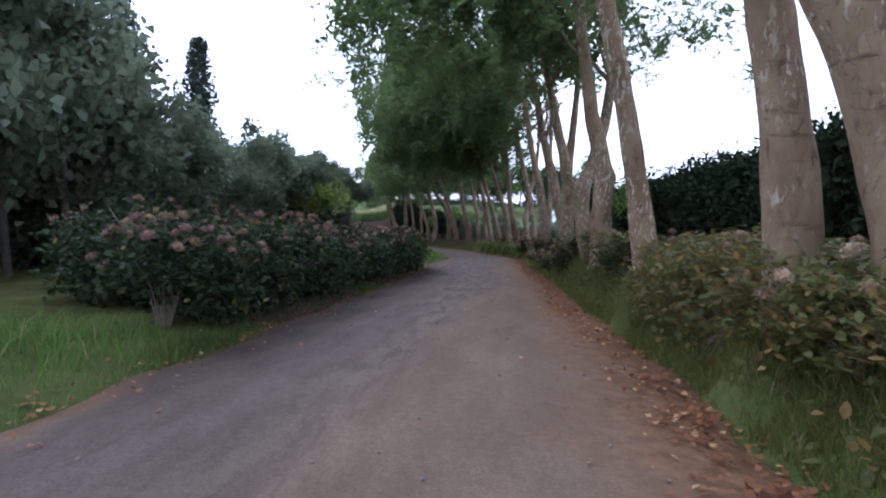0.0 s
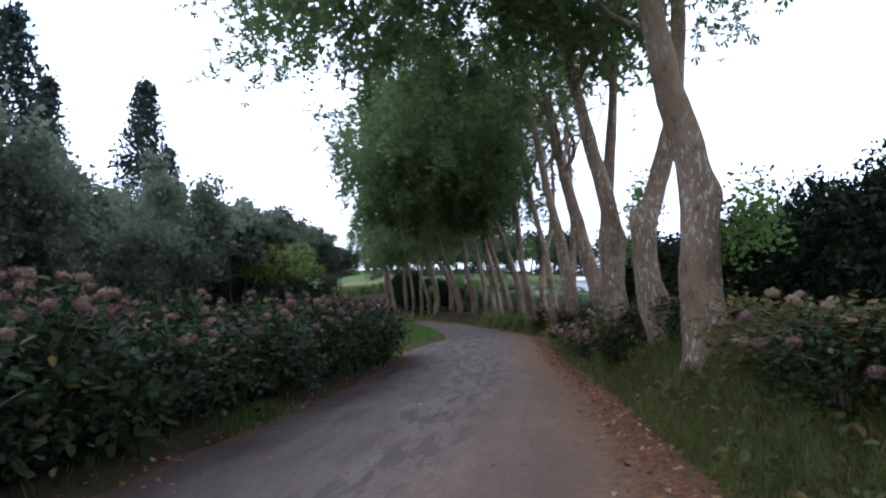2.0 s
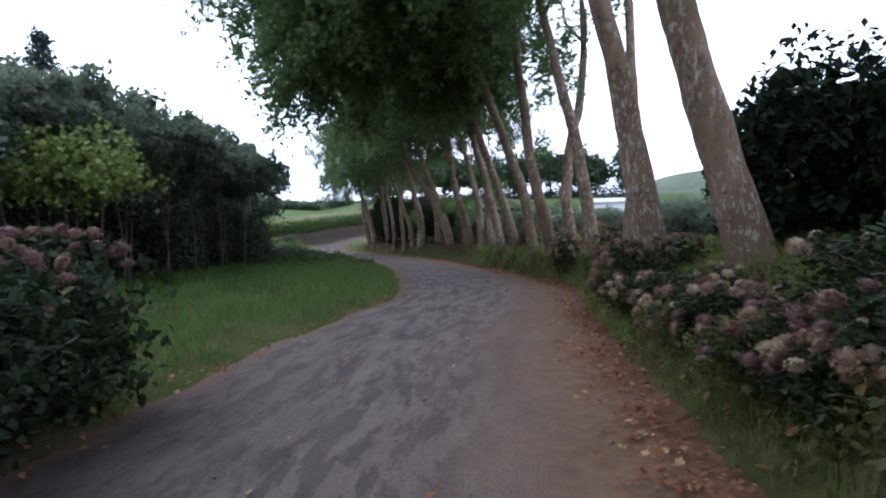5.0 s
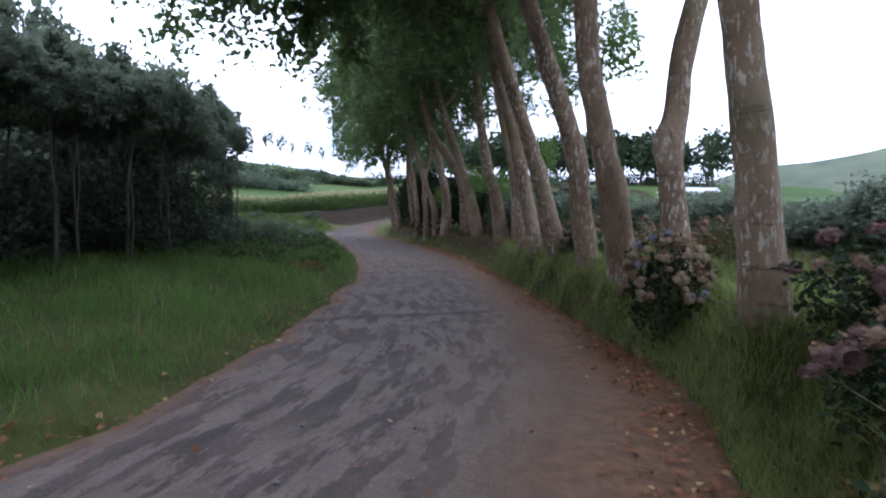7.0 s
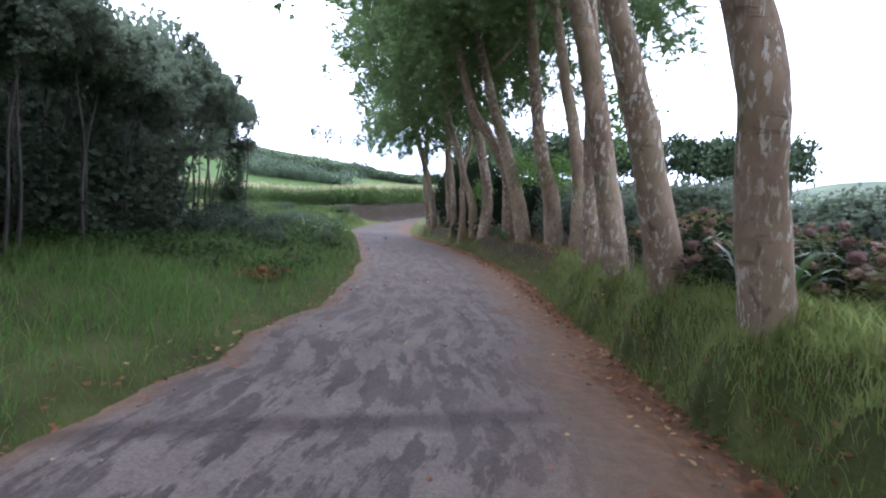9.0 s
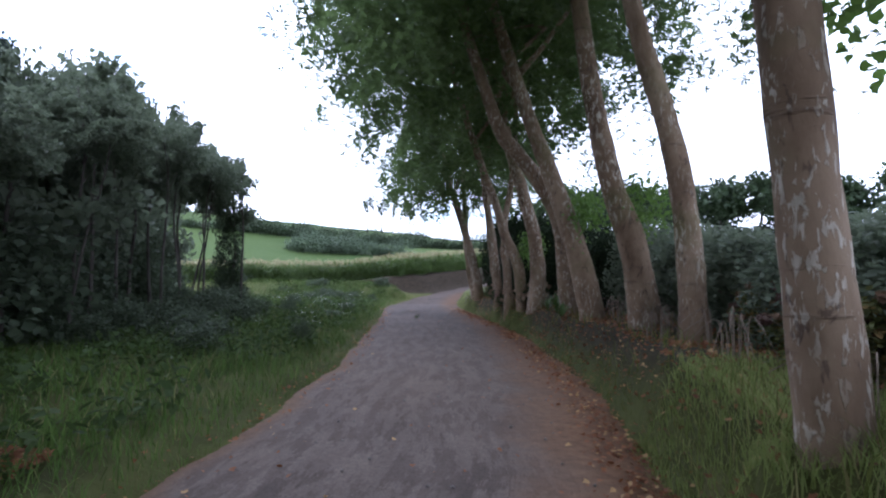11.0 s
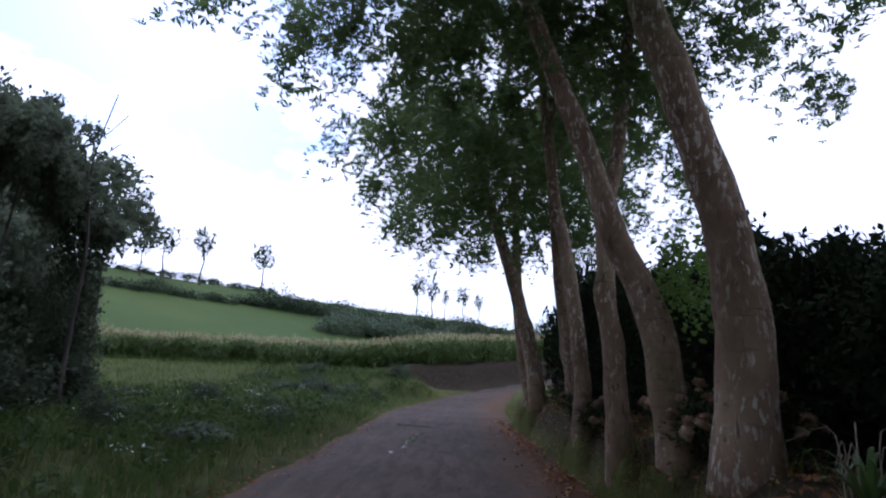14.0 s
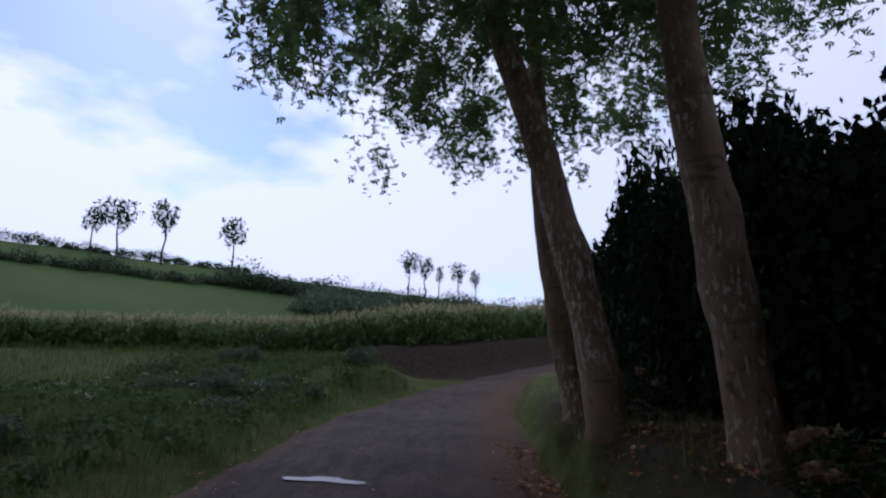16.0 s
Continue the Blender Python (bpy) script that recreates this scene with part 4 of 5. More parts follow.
for k, (x, y, h) in enumerate([(-16.6, 50.3, 8.0), (-17.6, 51.8, 10.0), (-16.2, 48.8, 8.0), (-18.9, 52.9, 10.5), (-18.6, 50.2, 10.5), (-20.8, 55.2, 10.0), (-22.5, 57.0, 9.5), (-20.0, 48.0, 10.5), (-17.5, 46.0, 9.0), (-16.5, 43.0, 9.0), (-24.6, 58.2, 9.0), (-22.6, 55.0, 7.5), (-26.0, 57.6, 8.0), (-25.4, 60.2, 8.5), (-28.6, 60.0, 9.0),
                               (-9.6, 10.4, 8.4), (-11.2, 12.4, 9.0), (-9.3, 12.9, 8.0), (-12.6, 14.6, 9.2), (-11.2, 16.2, 8.2), (-13.8, 17.6, 9.0), (-8.9, 9.2, 7.6)]):
    if not wood_shallow(x, y):
        wood_tree(x, y, h, 520 + k, "tall dark tree with a bare trunk in the wood", 1.0, 0.57, None, 1.3)
for k, (x, y, h, r) in enumerate([(-16.1, 50.4, 7.7, 0.62), (-17.4, 52.2, 8.0, 0.66), (-15.2, 48.2, 7.0, 0.62), (-18.4, 54.2, 7.7, 0.6), (-16.6, 47.2, 7.8, 0.8)]):
    wood_tree(x, y, h, 640 + k, "tall dark tree crowding the corner of the wood", r, 0.66, EDGE[k % 3], 1.7, 0.4)
wood_tree(-22.3, 59.0, 7.6, 504, "thin young tree standing apart in rough grass", 0.6, 0.74, EDGE[1], 1.0, 0.45)


def bare_tree(x, y, h, seed):
    t = thing("bare_tree", (x, y, h1(x, y) - 0.05), "leafless thin dead sapling in the grass", "tree")
    child("trunk", mesh_of("trunk", *bare_trunk(h, 0.05, seed, 0.12, 4, 0.5), MAT["dark_bark"], True), t)


# undergrowth whose dark leaf colour stands in for the shade inside the wood
for k, y in enumerate(np.arange(9, 49, 1.7)):
    x = float(np.interp(y, WOOD_EDGE_Y, WOOD_EDGE_X)) - rngw.uniform(2.2, 4.2)
    if wood_shallow(x, y):
        continue
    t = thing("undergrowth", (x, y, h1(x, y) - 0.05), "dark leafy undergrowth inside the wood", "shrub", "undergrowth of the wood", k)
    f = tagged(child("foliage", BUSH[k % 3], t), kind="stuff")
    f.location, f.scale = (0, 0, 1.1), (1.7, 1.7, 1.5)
for k, (x, y, s) in enumerate([(-10.6, 45.2, 0.5), (-11.6, 46.8, 0.6), (-12.9, 49.0, 0.6), (-13.8, 50.6, 0.8), (-14.9, 52.4, 0.7), (-16.2, 54.0, 0.8), (-17.4, 55.6, 0.8), (-8.6, 46.0, 0.4), (-9.6, 47.0, 0.5)]):
    t = thing("undergrowth", (x, y, h1(x, y) - 0.05), "dark leafy undergrowth at the foot of the wood", "shrub", "undergrowth of the wood", k)
    f = tagged(child("foliage", BUSH[k % 3], t), kind="stuff")
    f.location, f.scale = (0, 0, 0.6 * s), (1.25 * s, 1.25 * s, 0.8 * s)
for k, (x, y) in enumerate([(-21.8, 54.2), (-23.4, 55.8), (-24.8, 57.4), (-26.4, 58.8), (-28.0, 60.4), (-22.6, 52.8), (-25.8, 55.8)]):
    t = thing("undergrowth", (x, y, h1(x, y) - 0.05), "dark leafy undergrowth deep in the wood", "shrub", "undergrowth of the wood", k)
    f = tagged(child("foliage", BUSH[k % 3], t), kind="stuff")
    f.location, f.scale = (0, 0, 1.3), (1.9, 1.9, 1.9)
bare_tree(-16.5, 55.4, 6.7, 601)

# ---------- hydrangeas ----------
HYD = [crown_mesh("hydrangea_foliage", 110 + k, 185, 8, (1.0, 1.0, 1.0), MAT["hyd_leaf"], OVAL, OVAL_F, 0.15, 0.1, 0.5, 0.8) for k in range(2)]
HYD += [crown_mesh("hydrangea_foliage", 115 + k, 185, 8, (1.0, 1.0, 1.0), MAT["hyd_autumn"], OVAL, OVAL_F, 0.15, 0.1, 0.5, 0.8) for k in range(2)]


def head_mesh(mat, seed):
    """A mop-head of small petals, about 0.2 across."""
    rng = np.random.default_rng(seed)
    d = rng.normal(0, 1, (70, 3))
    d[:, 2] = np.abs(d[:, 2]) * 0.8 - 0.15
    d /= np.linalg.norm(d, axis=1, keepdims=True)
    v, t = scatter(SMALL - (0, 0.5, 0), SMALL_F, d * rng.uniform(0.075, 0.10, (70, 1)) * (1, 1, 0.8), rng.uniform(0.035, 0.055, 70), rng, 0.7)
    # the close inner cluster that the outer petals stand on
    path = np.stack([np.zeros(7), np.zeros(7), np.linspace(-0.03, 0.062, 7)], 1)
    core = tube(path, 0.066 * np.sqrt(np.clip(1 - ((path[:, 2] - 0.005) / 0.075) ** 2, 0.05, 1)), 9, 0.08, rng)
    return mesh_of("flower_head", *join([core, (v, t)]), mat)


HEADS = {c: [head_mesh(MAT["petal_" + c], 130 + 3 * n + k) for k in range(2)] for n, c in enumerate(("pink", "cream", "brown", "blue"))}


def stems_mesh(seed):
    rng = np.random.default_rng(seed)
    parts = []
    for k in range(16):
        a, reach = rng.uniform(0, 6.28), rng.uniform(0.3, 0.95)
        top = rng.uniform(0.55, 1.1)
        q = smooth_path([(0.1 * math.cos(a), 0.1 * math.sin(a), 0), (0.45 * reach * math.cos(a), 0.45 * reach * math.sin(a), 0.6 * top), (reach * math.cos(a), reach * math.sin(a), top)], 6)
        parts.append(tube(q, np.linspace(0.012, 0.005, 6), 5))
    return mesh_of("stems", *join(parts), MAT["twig"], True)


STEMS = [stems_mesh(140), stems_mesh(141)]


def hydrangea(x, y, w, h, heads, palette, seed, autumn=False, label="", low=False, bare=False):
    """w: half width, h: height in metres. low: leafy down to the ground, with its heads near the top. bare: leafless stems below."""
    rng = np.random.default_rng(seed)
    t = thing("hydrangea", (x, y, h1(x, y) - 0.03), label, "shrub", "hydrangeas along the lane", rng.uniform(0, 6.28))
    s = tagged(child("stem_clump", STEMS[seed % 2], t, "bare pale woody stems"), kind="stuff")
    s.scale = (w * 1.02, w * 1.02, h * (1.0 if bare else 0.8))
    f = tagged(child("foliage", HYD[(2 if autumn else 0) + seed % 2], t), kind="stuff")
    f.location, f.scale = (0, 0, h * (0.66 if bare else 0.5 if low else 0.55)), (w, w, h * (0.36 if bare else 0.51 if low else 0.46))
    if low:
        # dark leafy core, added to deepen the shade within the bush
        body = tagged(child("inner_foliage", BUSH[seed % 3], t), kind="stuff")
        body.location, body.scale = (0, 0, h * (0.66 if bare else 0.44)), (w * 0.84, w * 0.84, h * (0.28 if bare else 0.44))
    for k in range(int(heads * 1.3)):
        a, e = rng.uniform(0, 6.28), math.asin(rng.uniform(0.45 if low and k % 5 else -0.25, 0.98))
        c = palette[int(rng.integers(len(palette)))]
        o = child("flower_head", HEADS[c][k % 2], t)
        o.location = (w * 1.05 * math.cos(a) * math.cos(e), w * 1.05 * math.sin(a) * math.cos(e), h * 0.55 + h * 0.50 * math.sin(e))
        sc = rng.uniform(0.55, 0.95) * (0.72 if heads > 40 else 0.9)
        o.rotation_euler = (rng.normal(0, 0.5), rng.normal(0, 0.5), a)
        o.scale = (sc, sc, sc)
    return t


L1 = "large leafy hydrangea bush with faded pink and cream heads"
L2 = "autumn-tinted hydrangea with yellowing leaves and dried heads"
L3 = "rounded hydrangea covered with dried cream and brown heads"
L4 = "green hydrangea bush with few flowers below the trees"
# the hedge on the left verge
HEDGE = [(7.1, 0.7, 1.25), (8.1, 0.75, 1.4), (9.4, 0.85, 1.5), (10.8, 0.85, 1.5), (12.0, 0.9, 1.55), (13.2, 0.85, 1.4), (14.5, 0.9, 1.45), (15.9, 0.85, 1.5), (17.4, 0.85, 1.5), (18.9, 0.8, 1.45), (20.3, 0.8, 1.5), (21.6, 0.8, 1.5), (22.6, 0.7, 1.4)]
for k, (y, w, h) in enumerate(HEDGE):
    hydrangea(float(left_x(y)) - w + (0.0 if y < 15 else 0.2) + 0.1 * math.sin(5 * y), y, w, h * (0.95 + 0.1 * math.sin(9 * y)), (26, 18, 10, 8, 28, 8, 10, 6, 26, 20, 8, 12, 22)[k], ("pink", "pink", "brown", "brown"), 700 + k, False, L1, True, k == 0)
for k, (x, y, w, h) in enumerate([(-5.2, 8.6, 0.9, 1.5), (-5.2, 10.3, 0.9, 1.6), (-5.3, 12.2, 0.9, 1.6), (-5.2, 14.0, 0.9, 1.5), (-5.0, 16.6, 0.9, 1.55), (-4.7, 19.6, 0.9, 1.5), (-4.6, 22.2, 0.8, 1.5)]):
    hydrangea(x, y, w, h, 8, ("pink", "brown"), 730 + k, False, L1, True)
# the right bank
BANK_SHRUBS = [
    (2.55, 3.4, 0.42, 0.8, 3, True, ("brown",), L2),
    (2.5, 4.3, 0.45, 0.95, 4, True, ("brown", "cream"), L2),
    (2.45, 5.1, 0.45, 0.95, 4, True, ("brown",), L2),
    (2.4, 5.9, 0.45, 0.95, 2, True, ("brown",), L2),
    (2.45, 6.8, 0.45, 0.9, 2, True, ("brown",), L2),
    (2.45, 7.7, 0.42, 0.85, 4, True, ("brown",), L2),
    (2.55, 8.5, 0.42, 0.85, 4, True, ("brown", "cream"), L2),
    (3.4, 5.6, 0.7, 1.1, 2, True, ("brown",), L2),
    (2.7, 6.3, 0.6, 0.95, 2, True, ("brown",), L2),
    (3.3, 7.3, 0.8, 1.15, 3, True, ("brown",), L2),
    (2.75, 7.9, 0.55, 0.9, 3, True, ("brown", "pink"), L2),
    (3.5, 9.0, 0.7, 1.1, 5, True, ("brown", "pink"), L2),
    (2.75, 11.6, 0.5, 0.85, 9, False, ("pink", "brown"), L1),
    (3.3, 11.4, 0.6, 0.9, 6, True, ("brown", "pink"), L2),
    (2.85, 12.7, 0.55, 0.85, 10, True, ("pink", "cream"), L2),
]
MIDDLE_SHRUBS = [
    (3.5, 13.4, 0.6, 0.9, 8, True, ("brown", "pink"), L2),
    (3.2, 15.9, 0.55, 0.7, 3, False, ("brown",), L4),
    (2.75, 18.4, 0.55, 0.65, 4, False, ("brown", "pink"), L4),
    (3.3, 18.6, 0.6, 0.75, 4, False, ("brown",), L4),
    (2.55, 19.9, 0.5, 0.6, 14, False, ("brown", "pink"), L3),
    (2.7, 21.0, 0.5, 0.6, 16, False, ("brown", "pink", "cream"), L3),
    (3.3, 22.4, 0.6, 0.65, 12, False, ("brown", "cream"), L3),
    (2.65, 22.6, 0.5, 0.55, 16, False, ("pink", "brown", "cream"), L3),
    (2.75, 23.8, 0.55, 0.55, 18, False, ("brown", "cream", "pink"), L3),
    (2.95, 25.0, 0.5, 0.5, 14, False, ("pink", "brown", "cream"), L3),
    (2.55, 26.3, 0.5, 0.55, 14, False, ("cream", "brown"), L3),
    (3.1, 27.3, 0.55, 0.6, 12, False, ("brown", "pink"), L3),
    (2.6, 28.6, 0.45, 0.5, 10, False, ("brown", "cream"), L3),
    (3.2, 31.5, 0.5, 0.8, 12, False, ("brown", "pink"), L3),
    (2.95, 30.6, 0.4, 0.7, 12, False, ("pink", "brown"), L3),
]
LAST_SHRUBS = [
    (2.3, 34.0, 0.42, 1.1, 84, False, ("cream", "cream", "cream", "cream", "cream", "brown", "brown", "brown", "blue"), L3),
    (2.2, 38.2, 0.5, 0.8, 14, False, ("brown", "pink"), L3),
    (1.55, 39.4, 0.5, 0.85, 16, False, ("brown", "brown", "pink"), L3),
    (1.6, 38.4, 0.45, 0.7, 14, False, ("brown", "pink"), L3),
    (0.8, 41.5, 0.45, 0.6, 8, False, ("brown",), L3),
    (-5.0, 55.2, 0.40, 0.58, 16, False, ("brown", "brown", "cream"), L3),
    (-5.35, 55.9, 0.42, 0.65, 20, False, ("cream", "brown"), L3),
    (-4.6, 55.3, 0.4, 0.7, 16, False, ("cream", "brown"), L3),
    (-6.9, 58.2, 0.34, 0.52, 14, False, ("brown", "brown", "pink"), L3),
    (-7.9, 60.3, 0.34, 0.42, 8, False, ("brown",), L3),
    (-9.9, 65.2, 0.5, 0.6, 6, False, ("brown",), L4),
]
for k, (x, y, w, h, n, au, pal, lab) in enumerate(BANK_SHRUBS + MIDDLE_SHRUBS + LAST_SHRUBS):
    big = 1.25 if y < 10 else 1.12 if y < 30 else 1.0
    tall = h * (1 + (big - 1) * 0.4)
    if y < 14:
        tall = min(tall, 1.48 + 0.1 * math.sin(5 * k) - h1(x + (big - 1) * 0.3, y))
    hydrangea(x + (big - 1) * 0.3, y, w * big, tall, n, pal, 760 + k, au, lab)
for k, y in enumerate(np.arange(18.9, 29.5, 0.95)):
    hydrangea(float(right_x(y)) + 0.55 + 0.08 * math.sin(3 * y), y, 0.44, 0.62, 14, ("brown", "brown", "pink", "cream"), 840 + k, k % 2 == 0, L3)
for k, y in enumerate(np.arange(36.3, 46.5, 1.05)):
    hydrangea(float(right_x(y)) + 1.75 + 0.25 * math.sin(4 * y), y, 0.55, 0.8 + 0.12 * math.sin(7 * y), 16, ("brown", "brown", "brown", "pink"), 860 + k, True, "dried-out hydrangea with brown heads behind the trunks")

# ---------- hedges behind the avenue ----------
def dense_bush(name, seed, mat):
    """Small leaves over a close inner body of larger ones."""
    rng = np.random.default_rng(seed)
    parts = []
    for n, lo, hi, size in ((2600, 0.5, 0.88, 0.24), (4300, 0.80, 1.06, 0.11)):
        d = rng.normal(0, 1, (n, 3))
        d /= np.linalg.norm(d, axis=1, keepdims=True)
        lump = 1 + 0.12 * np.sin(4 * d[:, 0] + seed) * np.cos(3.5 * d[:, 1]) + 0.10 * np.sin(7 * d[:, 2] + 5 * d[:, 0] + seed) + 0.06 * np.sin(13 * d[:, 1] - 9 * d[:, 2])
        c = d * (rng.uniform(lo, hi, n) * lump)[:, None] * (1.25, 1.25, 1.35)
        parts.append(scatter(SMALL, SMALL_F, c, size * rng.uniform(0.6, 1.35, n), rng, 0.9))
    return mesh_of(name, *join(parts), mat)


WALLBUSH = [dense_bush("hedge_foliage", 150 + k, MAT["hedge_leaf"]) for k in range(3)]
GREENBUSH = [dense_bush("green_hedge_foliage", 155 + k, MAT["wood_leaf"]) for k in range(2)]


def hedge_bush(x, y, w, h, seed, label, green=False):
    t = thing("hedge_bush", (x, y, h1(x, y) - 0.05), label, "shrub", "dark hedge behind the avenue", seed * 0.9)
    s = tagged(child("stem_clump", STEMS[seed % 2], t), kind="stuff")
    s.scale = (w, w, h * 0.7)
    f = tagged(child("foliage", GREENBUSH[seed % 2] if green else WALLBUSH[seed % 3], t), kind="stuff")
    f.location, f.scale = (0, 0, h * 0.5), (w / 1.25, w / 1.25, h * 0.52 / 1.35)
    return t


rngh = np.random.default_rng(21)
DARK = "tall dense dark evergreen hedge bush"
# the row's unseen bushes at negative y are added to dim the first stretch
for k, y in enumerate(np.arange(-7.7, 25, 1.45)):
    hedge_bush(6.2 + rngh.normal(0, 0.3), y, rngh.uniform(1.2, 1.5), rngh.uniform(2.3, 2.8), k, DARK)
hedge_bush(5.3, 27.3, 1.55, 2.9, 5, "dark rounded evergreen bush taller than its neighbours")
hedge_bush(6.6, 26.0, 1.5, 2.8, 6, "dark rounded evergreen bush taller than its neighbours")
for k, y in enumerate(np.arange(29, 46, 1.6)):
    hedge_bush(float(right_x(y)) + 4.6 + rngh.normal(0, 0.3), y, rngh.uniform(1.0, 1.3), rngh.uniform(1.25, 1.6), 30 + k, "low rough green hedge bush beyond the avenue", True)
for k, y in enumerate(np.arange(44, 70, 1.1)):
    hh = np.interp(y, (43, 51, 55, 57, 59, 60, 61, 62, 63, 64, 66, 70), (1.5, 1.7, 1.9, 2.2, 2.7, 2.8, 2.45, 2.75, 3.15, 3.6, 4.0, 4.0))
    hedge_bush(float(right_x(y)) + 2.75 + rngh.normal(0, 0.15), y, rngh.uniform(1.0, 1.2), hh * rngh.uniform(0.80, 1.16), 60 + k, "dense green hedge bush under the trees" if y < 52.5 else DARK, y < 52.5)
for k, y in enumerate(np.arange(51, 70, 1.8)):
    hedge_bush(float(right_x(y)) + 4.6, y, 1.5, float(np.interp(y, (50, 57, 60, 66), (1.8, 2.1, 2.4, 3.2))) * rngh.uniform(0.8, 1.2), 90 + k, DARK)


# ---------- far fields ----------
def far_row(points, size, gap, label, leaf="far_hedge"):
    """A hedgerow of leafy clumps along a line, as one piece."""
    pts = np.asarray(points, float)
    seg = np.r_[0, np.cumsum(np.linalg.norm(np.diff(pts, axis=0), axis=1))]
    rng = np.random.default_rng(int(abs(pts[0][0]) * 7 + abs(pts[0][1])))
    cs, ss = [], []
    for s in np.arange(0, seg[-1], gap):
        x, y = np.interp(s, seg, pts[:, 0]) + rng.normal(0, 0.4), np.interp(s, seg, pts[:, 1]) + rng.normal(0, 0.4)
        k = size * rng.uniform(0.55, 1.2) * (1 + 0.45 * max(0.0, math.sin(0.9 * s + pts[0][0])) ** 2)
        n = int(190 * min(2.6, size))
        d = rng.normal(0, 1, (n, 3))
        d /= np.linalg.norm(d, axis=1, keepdims=True)
        cs.append(d * rng.uniform(0.4, 1, (n, 1)) * (k * 0.8, k * 0.8, k * 0.5) + (x, y, h1(x, y) + k * 0.42 - 0.3))
        ss.append(np.full(n, 0.20 * max(1, size) ** 0.4) * rng.uniform(0.7, 1.4, n))
    v, t = scatter(SMALL, SMALL_F, np.vstack(cs), np.concatenate(ss), rng, 0.9)
    tagged(new("field_hedge", mesh_of("field_hedge", v, t, MAT[leaf])), label, "hedge", "hedges on the hill", "stuff")


def at_az(az, r):
    return (-6 - r * math.sin(radians(az)), 54 + r * math.cos(radians(az)))


far_row([at_az(49, 74), at_az(44, 80), at_az(40, 84), at_az(32, 91), at_az(24, 96), at_az(17, 98)], 2.9, 0.9, "thick green hedge climbing across the hill field")
far_row([at_az(43, 66), at_az(38, 70), at_az(30, 74)], 3.0, 1.0, "lower grey-green willow bushes at the foot of the hill", "willow")
far_row([at_az(78, 80), at_az(66, 82), at_az(56, 85), at_az(48, 87)], 1.2, 0.7, "clipped low hedge along the hill crest")
far_row([at_az(76, 70), at_az(63, 72), at_az(54, 73), at_az(48, 75)], 1.5, 0.7, "low dark hedge between two hill fields")
far_row([at_az(33, 121), at_az(26, 124), at_az(18, 118)], 0.6, 1.2, "low hedge line on the far crest")
far_row([at_az(8, 60), at_az(-6, 56), at_az(-20, 55), at_az(-34, 56)], 1.3, 1.2, "green hedge round the field beyond the avenue")


def crest_tree(az, r, h, seed, fan=1.0):
    x, y = at_az(az, r)
    t = thing("crest_tree", (x, y, h1(x, y) - 0.4), "lone tree with bare trunk and fan-shaped crown on the crest", "tree", "lone trees on the hill crest", seed)
    tr = child("trunk", WOOD_TRUNKS[seed % 3], t)
    tr.scale = (h / 9, h / 9, h / 8)
    c = tagged(child("crown", CREST, t), kind="stuff")
    c.location, c.scale = (0, 0, h * 0.74), (h * 0.19 * fan, h * 0.19 * fan, h * 0.22)


CREST = crown_mesh("crest_crown", 75, 60, 8, (1.0, 1.0, 1.0), MAT["far_hedge"], SMALL, SMALL_F, 0.26, 0.1, 0.2)
for k, (az, r, h, fan) in enumerate([(60.5, 80, 5.2, 1.0), (58.8, 80, 6.4, 1.2), (55.3, 82, 7.0, 0.9), (49.7, 82, 6.6, 1.0), (33.4, 112, 7.5, 0.9), (31.8, 114, 7.0, 0.9), (30.4, 117, 6.0, 0.5), (28.6, 114, 7.0, 0.8), (27.0, 116, 6.0, 0.7)]):
    crest_tree(az, r, h * 1.28, 20 + k, fan)
# the row of spreading trees beyond the fields on the right
for k in range(22):
    az = 13 - k * 1.5
    x, y = -6 - 86 * math.sin(radians(az)) + rngh.normal(0, 1), 54 + 80 * math.cos(radians(az)) + rngh.normal(0, 2)
    t = thing("far_tree", (x, y, h1(x, y) - 0.2), "broad far tree in a row across the fields", "tree", "row of far trees", k)
    tr = child("trunk", WOOD_TRUNKS[k % 3], t)
    tr.scale = (1.5, 1.5, 1.0)
    c = tagged(child("crown", FARBUSH, t), kind="stuff")
    hgt = rngh.uniform(7.8, 10.2)
    c.location, c.scale = (0, 0, hgt * 0.66), (rngh.uniform(2.4, 3.6), 3.1, hgt * rngh.uniform(0.26, 0.36))


far_row([(-6 - 86 * math.sin(radians(a)), 53 + 80 * math.cos(radians(a))) for a in range(14, -21, -2)], 3.0, 1.6, "rough hedge below the row of far trees")


def white_shed(x, y, turn):
    t = thing("shed", (x, y, h1(x, y) - 0.1), "long low white farm shed beyond the fields", "building", turn=turn)
    bm = bmesh.new()
    bmesh.ops.create_cube(bm, size=1, matrix=Matrix.Translation((0, 0, 1.1)) @ Matrix.Diagonal((9, 4, 2.2, 1)))
    me = bpy.data.meshes.new("wall")
    bm.to_mesh(me)
    bm.free()
    me.materials.append(MAT["whitewash"])
    child("wall", me, t)
    v = np.array([(-4.7, -2.4, 2.2), (4.7, -2.4, 2.2), (4.7, 0, 3.0), (-4.7, 0, 3.0), (4.7, 2.4, 2.2), (-4.7, 2.4, 2.2), (-4.7, -2.4, 2.05), (4.7, -2.4, 2.05), (4.7, 2.4, 2.05), (-4.7, 2.4, 2.05)])
    q = np.array([(0, 1, 2, 3), (3, 2, 4, 5), (6, 7, 1, 0), (5, 4, 8, 9), (9, 8, 7, 6), (0, 3, 5, 9), (1, 7, 8, 4)])
    child("roof", mesh_of("roof", v, q, MAT["pale_roof"]), t, "pale grey sheet roof")
    return t


